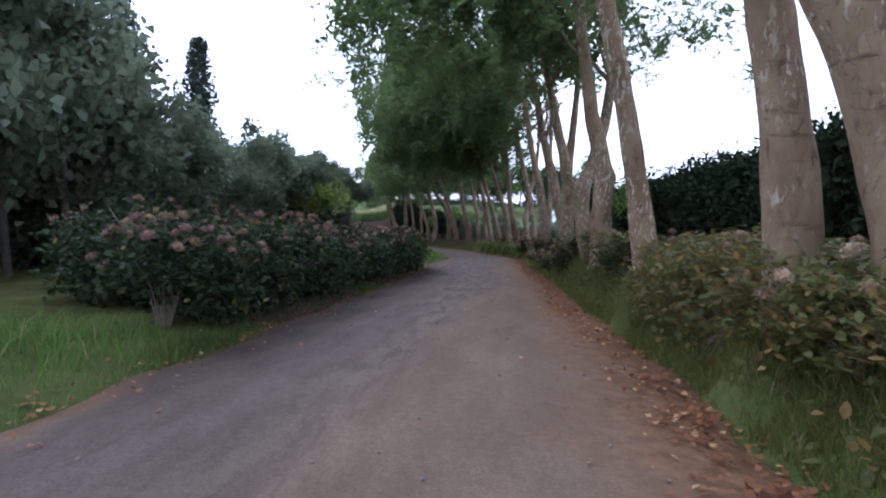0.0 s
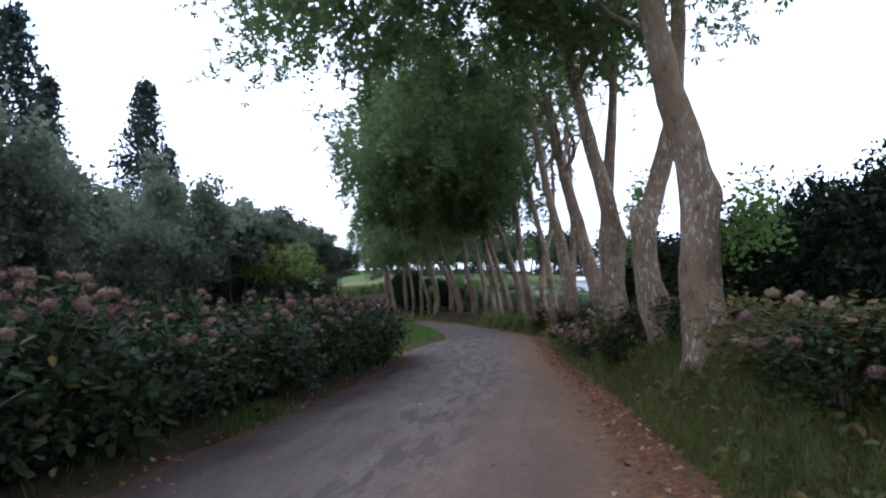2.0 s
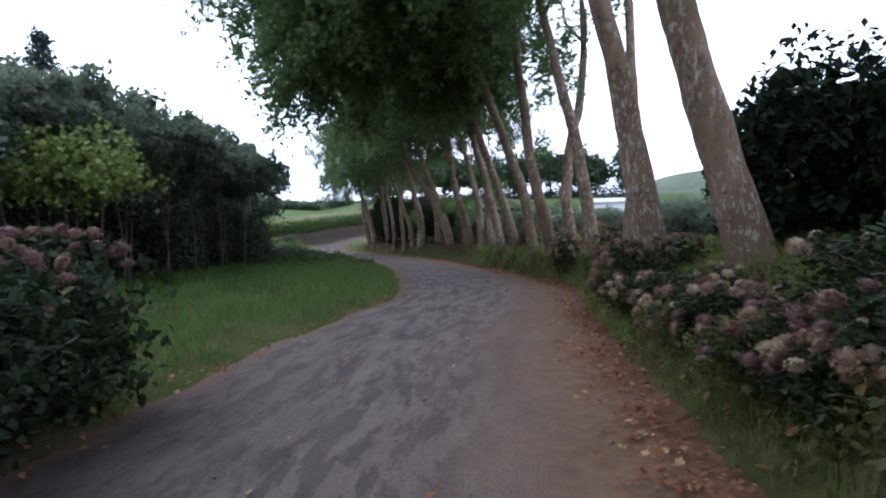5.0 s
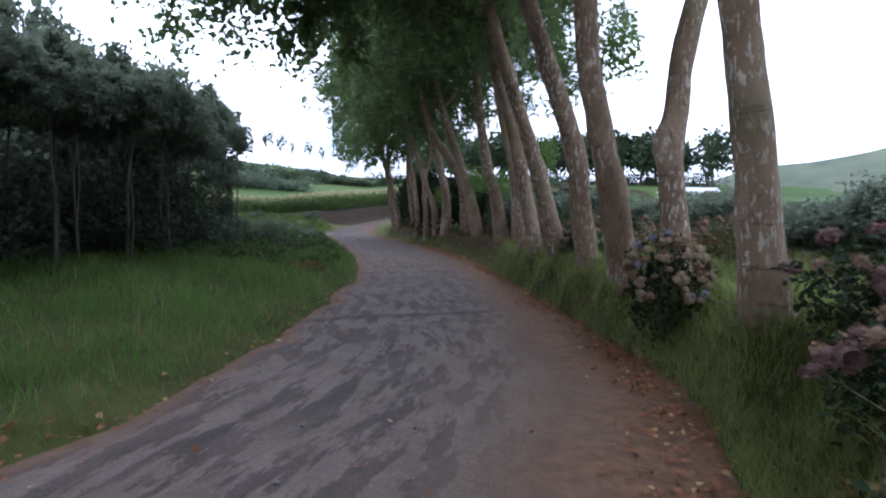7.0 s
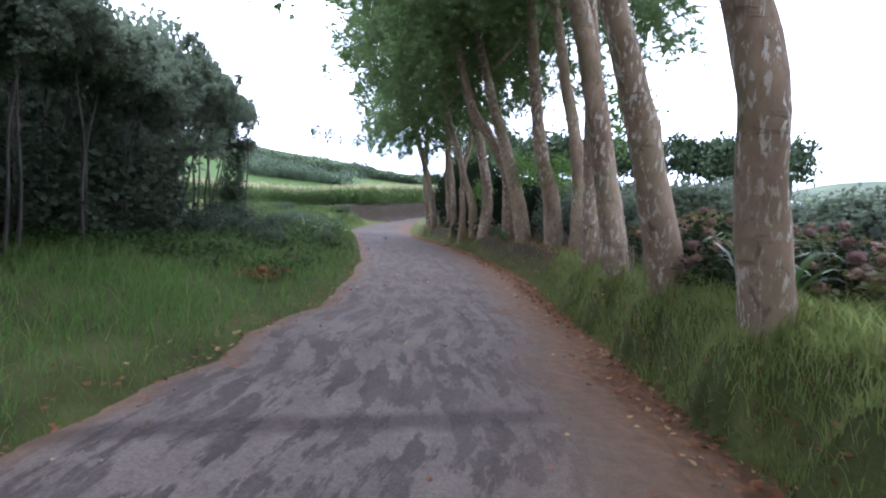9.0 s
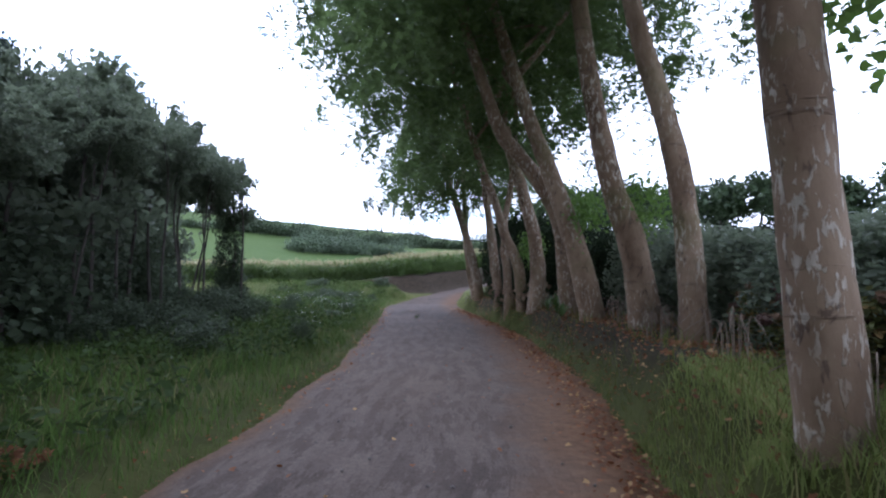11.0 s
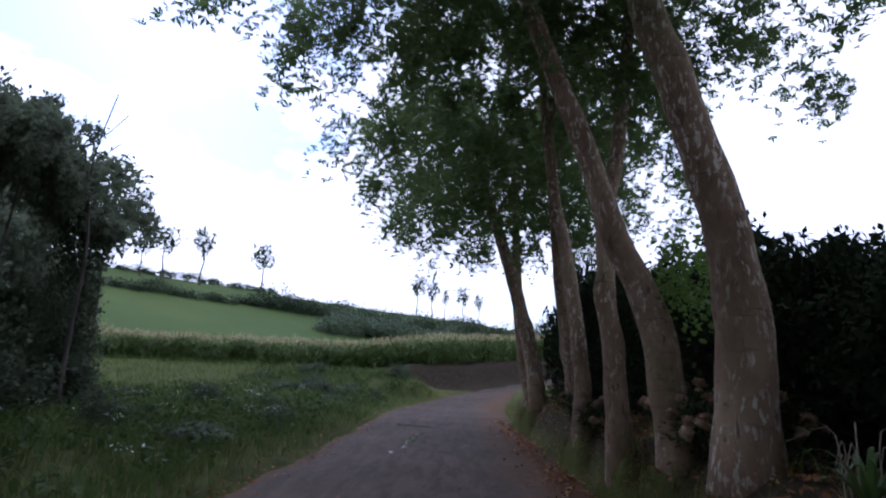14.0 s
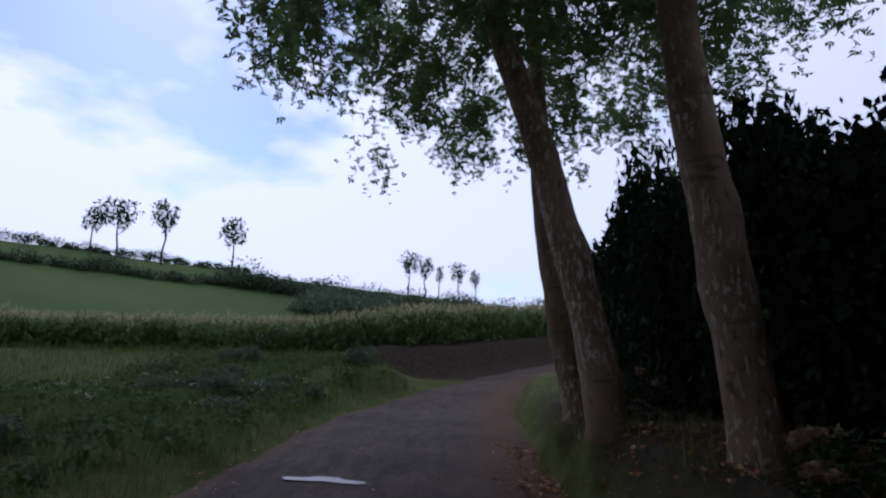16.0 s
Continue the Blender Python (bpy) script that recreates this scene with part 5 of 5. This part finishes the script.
white_shed(15.5, 108.0, 0.12).scale = (0.75, 0.75, 0.8)


def corn_field():
    rng = np.random.default_rng(9)
    x, y = rng.uniform(-62, 16, 150000), rng.uniform(55, 100, 150000)
    s = inside_corn(x, y)
    keep = (s > 0) & (s < 8) & (y < 102) & (rng.uniform(0, 1, len(s)) < np.where(s < 2.5, 1.0, 0.35))
    x, y = x[keep][:15000], y[keep][:15000]
    c = np.repeat(np.stack([x, y, height(x, y)], 1), 6, 0)
    up = rng.uniform(0.05, 1, len(c))
    c[:, 2] += up * 1.35
    blade = np.array([(-0.05, 0, 0), (0.05, 0, 0), (0.035, 0.5, 0.3), (-0.035, 0.5, 0.3), (0, 1.0, 0.1)])
    bf = np.array([(0, 1, 2), (0, 2, 3), (3, 2, 4)])
    v, t = scatter(blade, bf, c, 0.62 * rng.uniform(0.7, 1.2, len(c)), rng, 0.5)
    tagged(new("corn_field", mesh_of("corn_field", v, t, MAT["corn"])), "field of tall green maize above a soil bank", "crop", kind="stuff")
    # pale tassels on top
    tp = np.stack([x, y, height(x, y) + 1.38 + rng.uniform(0, 0.25, len(x))], 1)
    v, t = scatter(SMALL * (0.35, 1, 1), SMALL_F, np.repeat(tp, 2, 0) + rng.normal(0, 0.06, (2 * len(tp), 3)), np.full(2 * len(tp), 0.26), rng, 1.2)
    tagged(new("corn_tassels", mesh_of("corn_tassels", v, t, MAT["tassel"])), "straw-coloured maize tassels over the field", "crop", kind="stuff")


corn_field()

# ---------- verges: grass, weeds, fallen leaves, puddles ----------
BLADE = np.array([(-0.028, 0, 0), (0.028, 0, 0), (0.021, 0.12, 0.55), (-0.021, 0.12, 0.55), (0, 0.42, 0.95)])
BLADE_F = np.array([(0, 1, 2), (0, 2, 3), (3, 2, 4)])


def blades(x, y, tall, rng, mat, name, label):
    n = len(x)
    yaw = rng.uniform(0, 6.28, n)
    c, s = np.cos(yaw), np.sin(yaw)
    bend = rng.uniform(0.6, 3.0, n)
    b = np.repeat(BLADE[None], n, 0)
    b[:, :, 1] *= bend[:, None]
    px = (b[..., 0] * c[:, None] - b[..., 1] * s[:, None]) * tall[:, None] + x[:, None]
    py = (b[..., 0] * s[:, None] + b[..., 1] * c[:, None]) * tall[:, None] + y[:, None]
    pz = b[..., 2] * tall[:, None] + height(x, y)[:, None] - 0.01
    v = np.stack([px, py, pz], -1).reshape(-1, 3)
    t = (BLADE_F[None] + (np.arange(n) * 5)[:, None, None]).reshape(-1, 3)
    tagged(new(name, mesh_of(name, v, t, mat)), label, "grass", kind="stuff")


def clumpy(x, y, seed):
    return 0.5 + 0.28 * np.sin(1.9 * x + 0.7 * y + seed) * np.sin(1.3 * y - 0.8 * x) + 0.22 * np.sin(4.1 * x - 2.3 * y + seed) * np.sin(3.3 * y + 1.2 * x)


def build_grass():
    rng = np.random.default_rng(31)
    # left verge, thicker near the lane
    y = rng.uniform(-1, 74, 150000)
    d = rng.uniform(0, 1, len(y)) ** 1.4 * 9.0 + 0.02
    x = left_x(y) - d
    hedge = (y > 6.7) & (y < 22.6)
    keep = np.where(hedge, (d < 0.5) & (rng.uniform(0, 1, len(y)) < 0.10), (d < np.where(y < 7, 4.5, 9)))
    keep &= rng.uniform(0, 1, len(y)) < 0.35 + 0.65 * clumpy(x, y, 1)
    tall = (0.16 + 0.20 * clumpy(x, y, 2) * step(0.0, 1.2, d)) * rng.uniform(0.6, 1.3, len(y)) * np.where(d < 0.2, 0.55, 1.0)
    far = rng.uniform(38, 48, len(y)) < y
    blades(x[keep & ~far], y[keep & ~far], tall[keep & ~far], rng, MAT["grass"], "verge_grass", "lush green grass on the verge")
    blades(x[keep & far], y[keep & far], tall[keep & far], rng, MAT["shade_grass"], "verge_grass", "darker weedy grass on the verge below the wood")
    # right bank
    y = rng.uniform(0, 1, 115000) ** 1.25 * 72
    d = rng.uniform(0, 1, len(y)) ** 1.2 * 2.0 + 0.03
    x = right_x(y) + d
    keep = rng.uniform(0, 1, len(y)) < (0.3 + 0.7 * clumpy(x, y, 5)) * (1 - 0.92 * step(40, 46, y) * step(0.05, 0.35, d))
    tall = (0.10 + 0.13 * clumpy(x, y, 6)) * rng.uniform(0.6, 1.3, len(y)) * np.where(d < 0.2, 0.6, 1.0)
    blades(x[keep], y[keep], tall[keep], rng, MAT["bank_grass"], "bank_grass", "rough grass on the bank below the trees")
    # the steep bank below the crowded trunks
    y = rng.uniform(28, 44, 34000)
    x = right_x(y) - np.interp(y, (33, 35, 42, 46), (0.02, 0.22, 0.24, 0.02)) + rng.uniform(0, 1, len(y)) ** 1.2 * 1.3
    blades(x, y, rng.uniform(0.08, 0.17, len(y)), rng, MAT["lush_grass"], "slope_grass", "thick green grass on the steep bank below the trunks")
    # thick short grass at the foot of the first bank
    y = rng.uniform(0, 19, 30000)
    d = rng.uniform(0, 1, len(y)) ** 1.1 * 1.7
    x = right_x(y) + d
    blades(x, y, (0.09 + 0.12 * clumpy(x, y, 4)) * rng.uniform(0.6, 1.3, len(y)), rng, MAT["bank_grass"], "bank_grass", "short thick grass at the foot of the bank")
    # the open lush stretch of the bank
    y = rng.uniform(25.5, 38.5, 46000)
    d = rng.uniform(0, 1, len(y)) * 3.2
    x = right_x(y) + d
    keep = rng.uniform(0, 1, len(y)) < 0.4 + 0.6 * clumpy(x, y, 8)
    blades(x[keep], y[keep], ((0.13 + 0.20 * clumpy(x, y, 9)) * rng.uniform(0.6, 1.3, len(y)) * np.where(d < 0.25, 0.6, 1.0))[keep], rng, MAT["lush_grass"], "lush_grass", "long fresh green grass on the open bank")
    # long tufts round the trunks' feet
    ang, rad = rng.uniform(0, 6.28, (len(TREES), 260)), rng.uniform(0.02, 0.42, (len(TREES), 260))
    x = (np.array([q[0] for q in TREES])[:, None] + (np.array([q[2] for q in TREES])[:, None] + rad) * np.cos(ang)).ravel()
    y = (np.array([q[1] for q in TREES])[:, None] + (np.array([q[2] for q in TREES])[:, None] + rad) * np.sin(ang)).ravel()
    keep = (x > right_x(y) + 0.03) & ((y < 41) | (rng.uniform(0, 1, len(x)) < 0.12))
    blades(x[keep], y[keep], rng.uniform(0.16, 0.36, int(keep.sum())), rng, MAT["bank_grass"], "foot_grass", "long grass tufts round the feet of the trunks")
    # between the avenue and the far hedge, and the far rough of the left side
    y = rng.uniform(24, 46, 16000)
    x = right_x(y) + rng.uniform(2.0, 5.0, len(y))
    blades(x, y, rng.uniform(0.25, 0.5, len(y)), rng, MAT["bank_grass"], "field_grass", "tall rough grass behind the avenue")
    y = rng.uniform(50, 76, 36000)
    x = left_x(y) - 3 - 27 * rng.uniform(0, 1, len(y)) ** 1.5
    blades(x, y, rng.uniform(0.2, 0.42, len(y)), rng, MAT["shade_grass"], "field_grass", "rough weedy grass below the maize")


build_grass()


def hedge_tufts():
    rng = np.random.default_rng(41)
    y = np.r_[rng.normal(14.3, 0.35, 700), rng.normal(6.6, 0.5, 900)]
    x = left_x(y) + rng.normal(-0.05, 0.13, len(y))
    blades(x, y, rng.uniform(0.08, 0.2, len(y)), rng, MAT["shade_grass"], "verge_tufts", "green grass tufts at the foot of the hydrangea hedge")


hedge_tufts()


def weeds():
    rng = np.random.default_rng(33)
    n = 900
    y = rng.uniform(40, 73, n)
    d = rng.uniform(0.8, 9, n)
    x = left_x(y) - d
    cs = np.repeat(np.stack([x, y, height(x, y) + 0.18], 1), 16, 0) + rng.normal(0, 1, (n * 16, 3)) * (0.17, 0.17, 0.10)
    v, t = scatter(OVAL, OVAL_F, cs, rng.uniform(0.09, 0.17, len(cs)), rng, 0.6)
    tagged(new("weeds", mesh_of("weeds", v, t, MAT["weed_leaf"])), "broad-leaved weeds in the verge grass", "weeds", kind="stuff")
    n = 420
    y = rng.uniform(1, 33, n)
    x = right_x(y) + rng.uniform(0.18, 1.3, n)
    cs = np.repeat(np.stack([x, y, height(x, y) + 0.10], 1), 13, 0) + rng.normal(0, 1, (n * 13, 3)) * (0.11, 0.11, 0.07)
    v, t = scatter(OVAL, OVAL_F, cs, rng.uniform(0.06, 0.12, len(cs)), rng, 0.7)
    tagged(new("bank_weeds", mesh_of("bank_weeds", v, t, MAT["hyd_autumn"])), "low green and yellowing weeds in the bank grass", "weeds", kind="stuff")
    k = 70
    y = rng.uniform(46, 70, k)
    x = left_x(y) - rng.uniform(0.6, 8, k)
    cs = np.repeat(np.stack([x, y, height(x, y) + rng.uniform(0.3, 0.5, k)], 1), 10, 0) + rng.normal(0, 1, (k * 10, 3)) * (0.07, 0.07, 0.025)
    v, t = scatter(SMALL, SMALL_F, cs, rng.uniform(0.025, 0.05, len(cs)), rng, 0.4)
    tagged(new("white_flowers", mesh_of("white_flowers", v, t, MAT["petal_white"])), "small white umbels above the verge grass", "flowers", kind="stuff")


weeds()


def weed_clump(x, y, w, h, k):
    t = thing("weed_clump", (x, y, h1(x, y) - 0.03), "clump of tall dark leafy weeds in rough grass", "weeds", "weed clumps on the verge", 1.7 * k)
    f = tagged(child("foliage", BUSH[k % 3], t), kind="stuff")
    f.location, f.scale = (0, 0, 0.45 * h), (w, w, 0.55 * h)


rngv = np.random.default_rng(77)
for k in range(34):
    y = rngv.uniform(47, 73)
    weed_clump(float(left_x(y)) - rngv.uniform(1.0, 8.5), y, rngv.uniform(0.22, 0.6), rngv.uniform(0.35, 0.75), k)


def fallen_leaves():
    rng = np.random.default_rng(35)
    flat = LOBED * (1, 1, 0.6)
    # thick drift along the right edge, few along the left, strays on the lane
    y = np.r_[rng.uniform(-1, 66, 20000), rng.uniform(-1, 66, 1800), rng.uniform(-1, 66, 500)]
    e = np.r_[rng.normal(-0.24, 0.2, 20000), rng.normal(0, 0.25, 1800), rng.uniform(0, 1, 500)]
    x = np.r_[right_x(y[:20000]) + e[:20000] - 0.05, left_x(y[20000:21800]) + e[20000:21800], np.zeros(500)]
    x[21800:] = left_x(y[21800:]) + (right_x(y[21800:]) - left_x(y[21800:])) * np.sqrt(e[21800:])
    keep = np.r_[clumpy(x[:20000], y[:20000], 3) > rng.uniform(0, 0.85, 20000), np.ones(2300, bool)]
    x, y = x[keep], y[keep]
    on = (x < right_x(y) + 0.1) & (x > left_x(y) - 0.1)
    z = np.where(on, road_z(x, y) - 0.05 * np.clip(1 - np.minimum(x - left_x(y) + 0.12, right_x(y) + 0.12 - x) / 0.25, 0, 1), height(x, y) + 0.02) + 0.012
    z = np.maximum(z, height(x, y) + 0.02)
    v, t = scatter(flat, LOBED_F, np.stack([x, y, z], 1), rng.uniform(0.026, 0.066, len(x)), rng, 0.4)
    tagged(new("fallen_leaves", mesh_of("fallen_leaves", v, t, MAT["dead_leaf"])), "brown and orange fallen plane leaves along the lane", "leaves", kind="stuff")
    # litter on the shaded bank
    y = rng.uniform(37, 64, 9000)
    x = right_x(y) + rng.uniform(0.1, 2.4, len(y))
    v, t = scatter(flat, LOBED_F, np.stack([x, y, height(x, y) + rng.uniform(0.01, 0.07, len(y))], 1), rng.uniform(0.03, 0.065, len(y)), rng, 0.6)
    tagged(new("leaf_litter", mesh_of("leaf_litter", v, t, MAT["dead_leaf"])), "brown leaf litter on the shaded bank under the trees", "leaves", kind="stuff")
    # a raked heap on the left verge
    a, r = rng.uniform(0, 6.28, 700), np.sqrt(rng.uniform(0, 1, 700))
    x, y = -5.1 + 0.45 * r * np.cos(a), 40.7 + 0.6 * r * np.sin(a)
    v, t = scatter(flat, LOBED_F, np.stack([x, y, height(x, y) + 0.16 * (1 - r * r) + 0.05], 1), rng.uniform(0.04, 0.08, 700), rng, 0.5)
    tagged(new("leaf_heap", mesh_of("leaf_heap", v, t, MAT["dead_leaf"])), "low heap of brown dead leaves on the verge", "leaves", kind="stuff")
    # small dark stones and twigs
    n = 420
    y = rng.uniform(0, 62, n)
    x = left_x(y) + (right_x(y) - left_x(y)) * rng.uniform(0.05, 0.95, n)
    peb = np.array([(0.5, 0, 0.1), (0, 0.45, 0.15), (-0.5, 0.05, 0.1), (0, -0.4, 0.12), (0, 0, 0.45), (0, 0, -0.2)])
    pf = np.array([(0, 1, 4), (1, 2, 4), (2, 3, 4), (3, 0, 4), (1, 0, 5), (2, 1, 5), (3, 2, 5), (0, 3, 5)])
    v, t = scatter(peb, pf, np.stack([x, y, road_z(x, y) + 0.004], 1), rng.uniform(0.015, 0.05, n), rng, 0.2)
    tagged(new("road_grit", mesh_of("road_grit", v, t, MAT["stone"])), "loose stones and grit on the lane", "grit", kind="stuff")


fallen_leaves()


def puddle(x, y, a, b, turn, seed):
    rng = np.random.default_rng(seed)
    n = 40
    ang = np.linspace(0, 2 * np.pi, n, endpoint=False)
    r = 1 + 0.22 * np.sin(3 * ang + seed) + 0.15 * np.sin(5 * ang + 2 * seed) + 0.05 * rng.normal(0, 1, n)
    px, py = a * r * np.cos(ang), b * r * np.sin(ang)
    c, s = math.cos(turn), math.sin(turn)
    v = np.vstack([np.stack([px * c - py * s, px * s + py * c, np.zeros(n)], 1), [(0, 0, 0)]])
    t = np.array([(k, (k + 1) % n, n) for k in range(n)])
    ob = new("puddle", mesh_of("puddle", v, t, MAT["water"]))
    ob.location = (x, y, float(road_z(x, y)) + 0.014)
    tagged(ob, "shallow rain puddle reflecting the sky on the lane", "puddle", "puddles", "structure")


puddle(-11.05, 59.45, 0.08, 0.62, 0.5, 1)
puddle(-11.45, 60.35, 0.09, 0.42, 0.5, 5)
puddle(-10.6, 58.55, 0.05, 0.16, 0.6, 2)
puddle(-10.35, 57.75, 0.04, 0.10, 0.6, 6)
puddle(-12.75, 62.3, 0.50, 0.12, 0.3, 3)


def strap_plant(x, y, size, seed):
    """A clump of long arching strap leaves."""
    rng = np.random.default_rng(seed)
    t = thing("strap_leaf_plant", (x, y, h1(x, y) - 0.02), "clump of long arching green strap leaves", "plant", "strap-leaved plants on the bank")
    for k in range(22):
        a, reach, top = rng.uniform(0, 6.28), rng.uniform(0.3, 0.75) * size, rng.uniform(0.5, 0.9) * size
        s = np.linspace(0, 1, 7)
        out, up = reach * s**1.4, top * (1.6 * s - 0.95 * s**2.4)
        w = 0.028 * size * np.sin(np.pi * (0.12 + 0.86 * s))
        c, sn = math.cos(a), math.sin(a)
        lft = np.stack([out * c - w * sn, out * sn + w * c, up], 1)
        rgt = np.stack([out * c + w * sn, out * sn - w * c, up], 1)
        v = np.vstack([lft, rgt])
        q = np.array([(i, i + 7, i + 8, i + 1) for i in range(6)])
        child("leaf", mesh_of("leaf", v, q, MAT["strap_leaf"], True), t)


for k, (x, y, s) in enumerate([(1.55, 37.7, 1.0), (1.8, 37.6, 0.9), (-3.65, 52.2, 0.8), (-3.3, 51.2, 0.6), (2.75, 19.3, 1.0), (2.6, 18.9, 0.9), (2.95, 16.2, 0.8), (-4.1, 53.2, 0.6)]):
    strap_plant(x, y, s, 900 + k)


def dry_stems(x, y, seed):
    rng = np.random.default_rng(seed)
    t = thing("dry_stalks", (x, y, h1(x, y) - 0.03), "bundle of pale dead drooping stalks", "plant", "dead stalks on the bank")
    for k in range(8):
        a, reach, top = rng.uniform(0, 6.28), rng.uniform(0.25, 0.6), rng.uniform(0.3, 0.5)
        p = smooth_path([(0.1 * math.cos(a), 0.1 * math.sin(a), 0), (0.15 * math.cos(a), 0.15 * math.sin(a), top), (reach * math.cos(a), reach * math.sin(a), top * rng.uniform(0.1, 0.8))], 8)
        child("stalk", mesh_of("stalk", *tube(p, np.linspace(0.006, 0.003, 8), 5), MAT["dry_stalk"], True), t)


for k, (x, y) in enumerate([(-1.9, 49.4), (-1.7, 48.9), (-1.5, 49.7), (-2.7, 50.95), (-0.9, 47.6), (2.45, 5.7), (2.4, 6.5), (2.55, 8.6), (0.75, 39.8), (0.35, 42.0), (-0.3, 45.2), (-1.0, 46.4), (-1.2, 47.9), (-0.2, 44.0), (-4.1, 53.6)]):
    dry_stems(x, y, 930 + k)
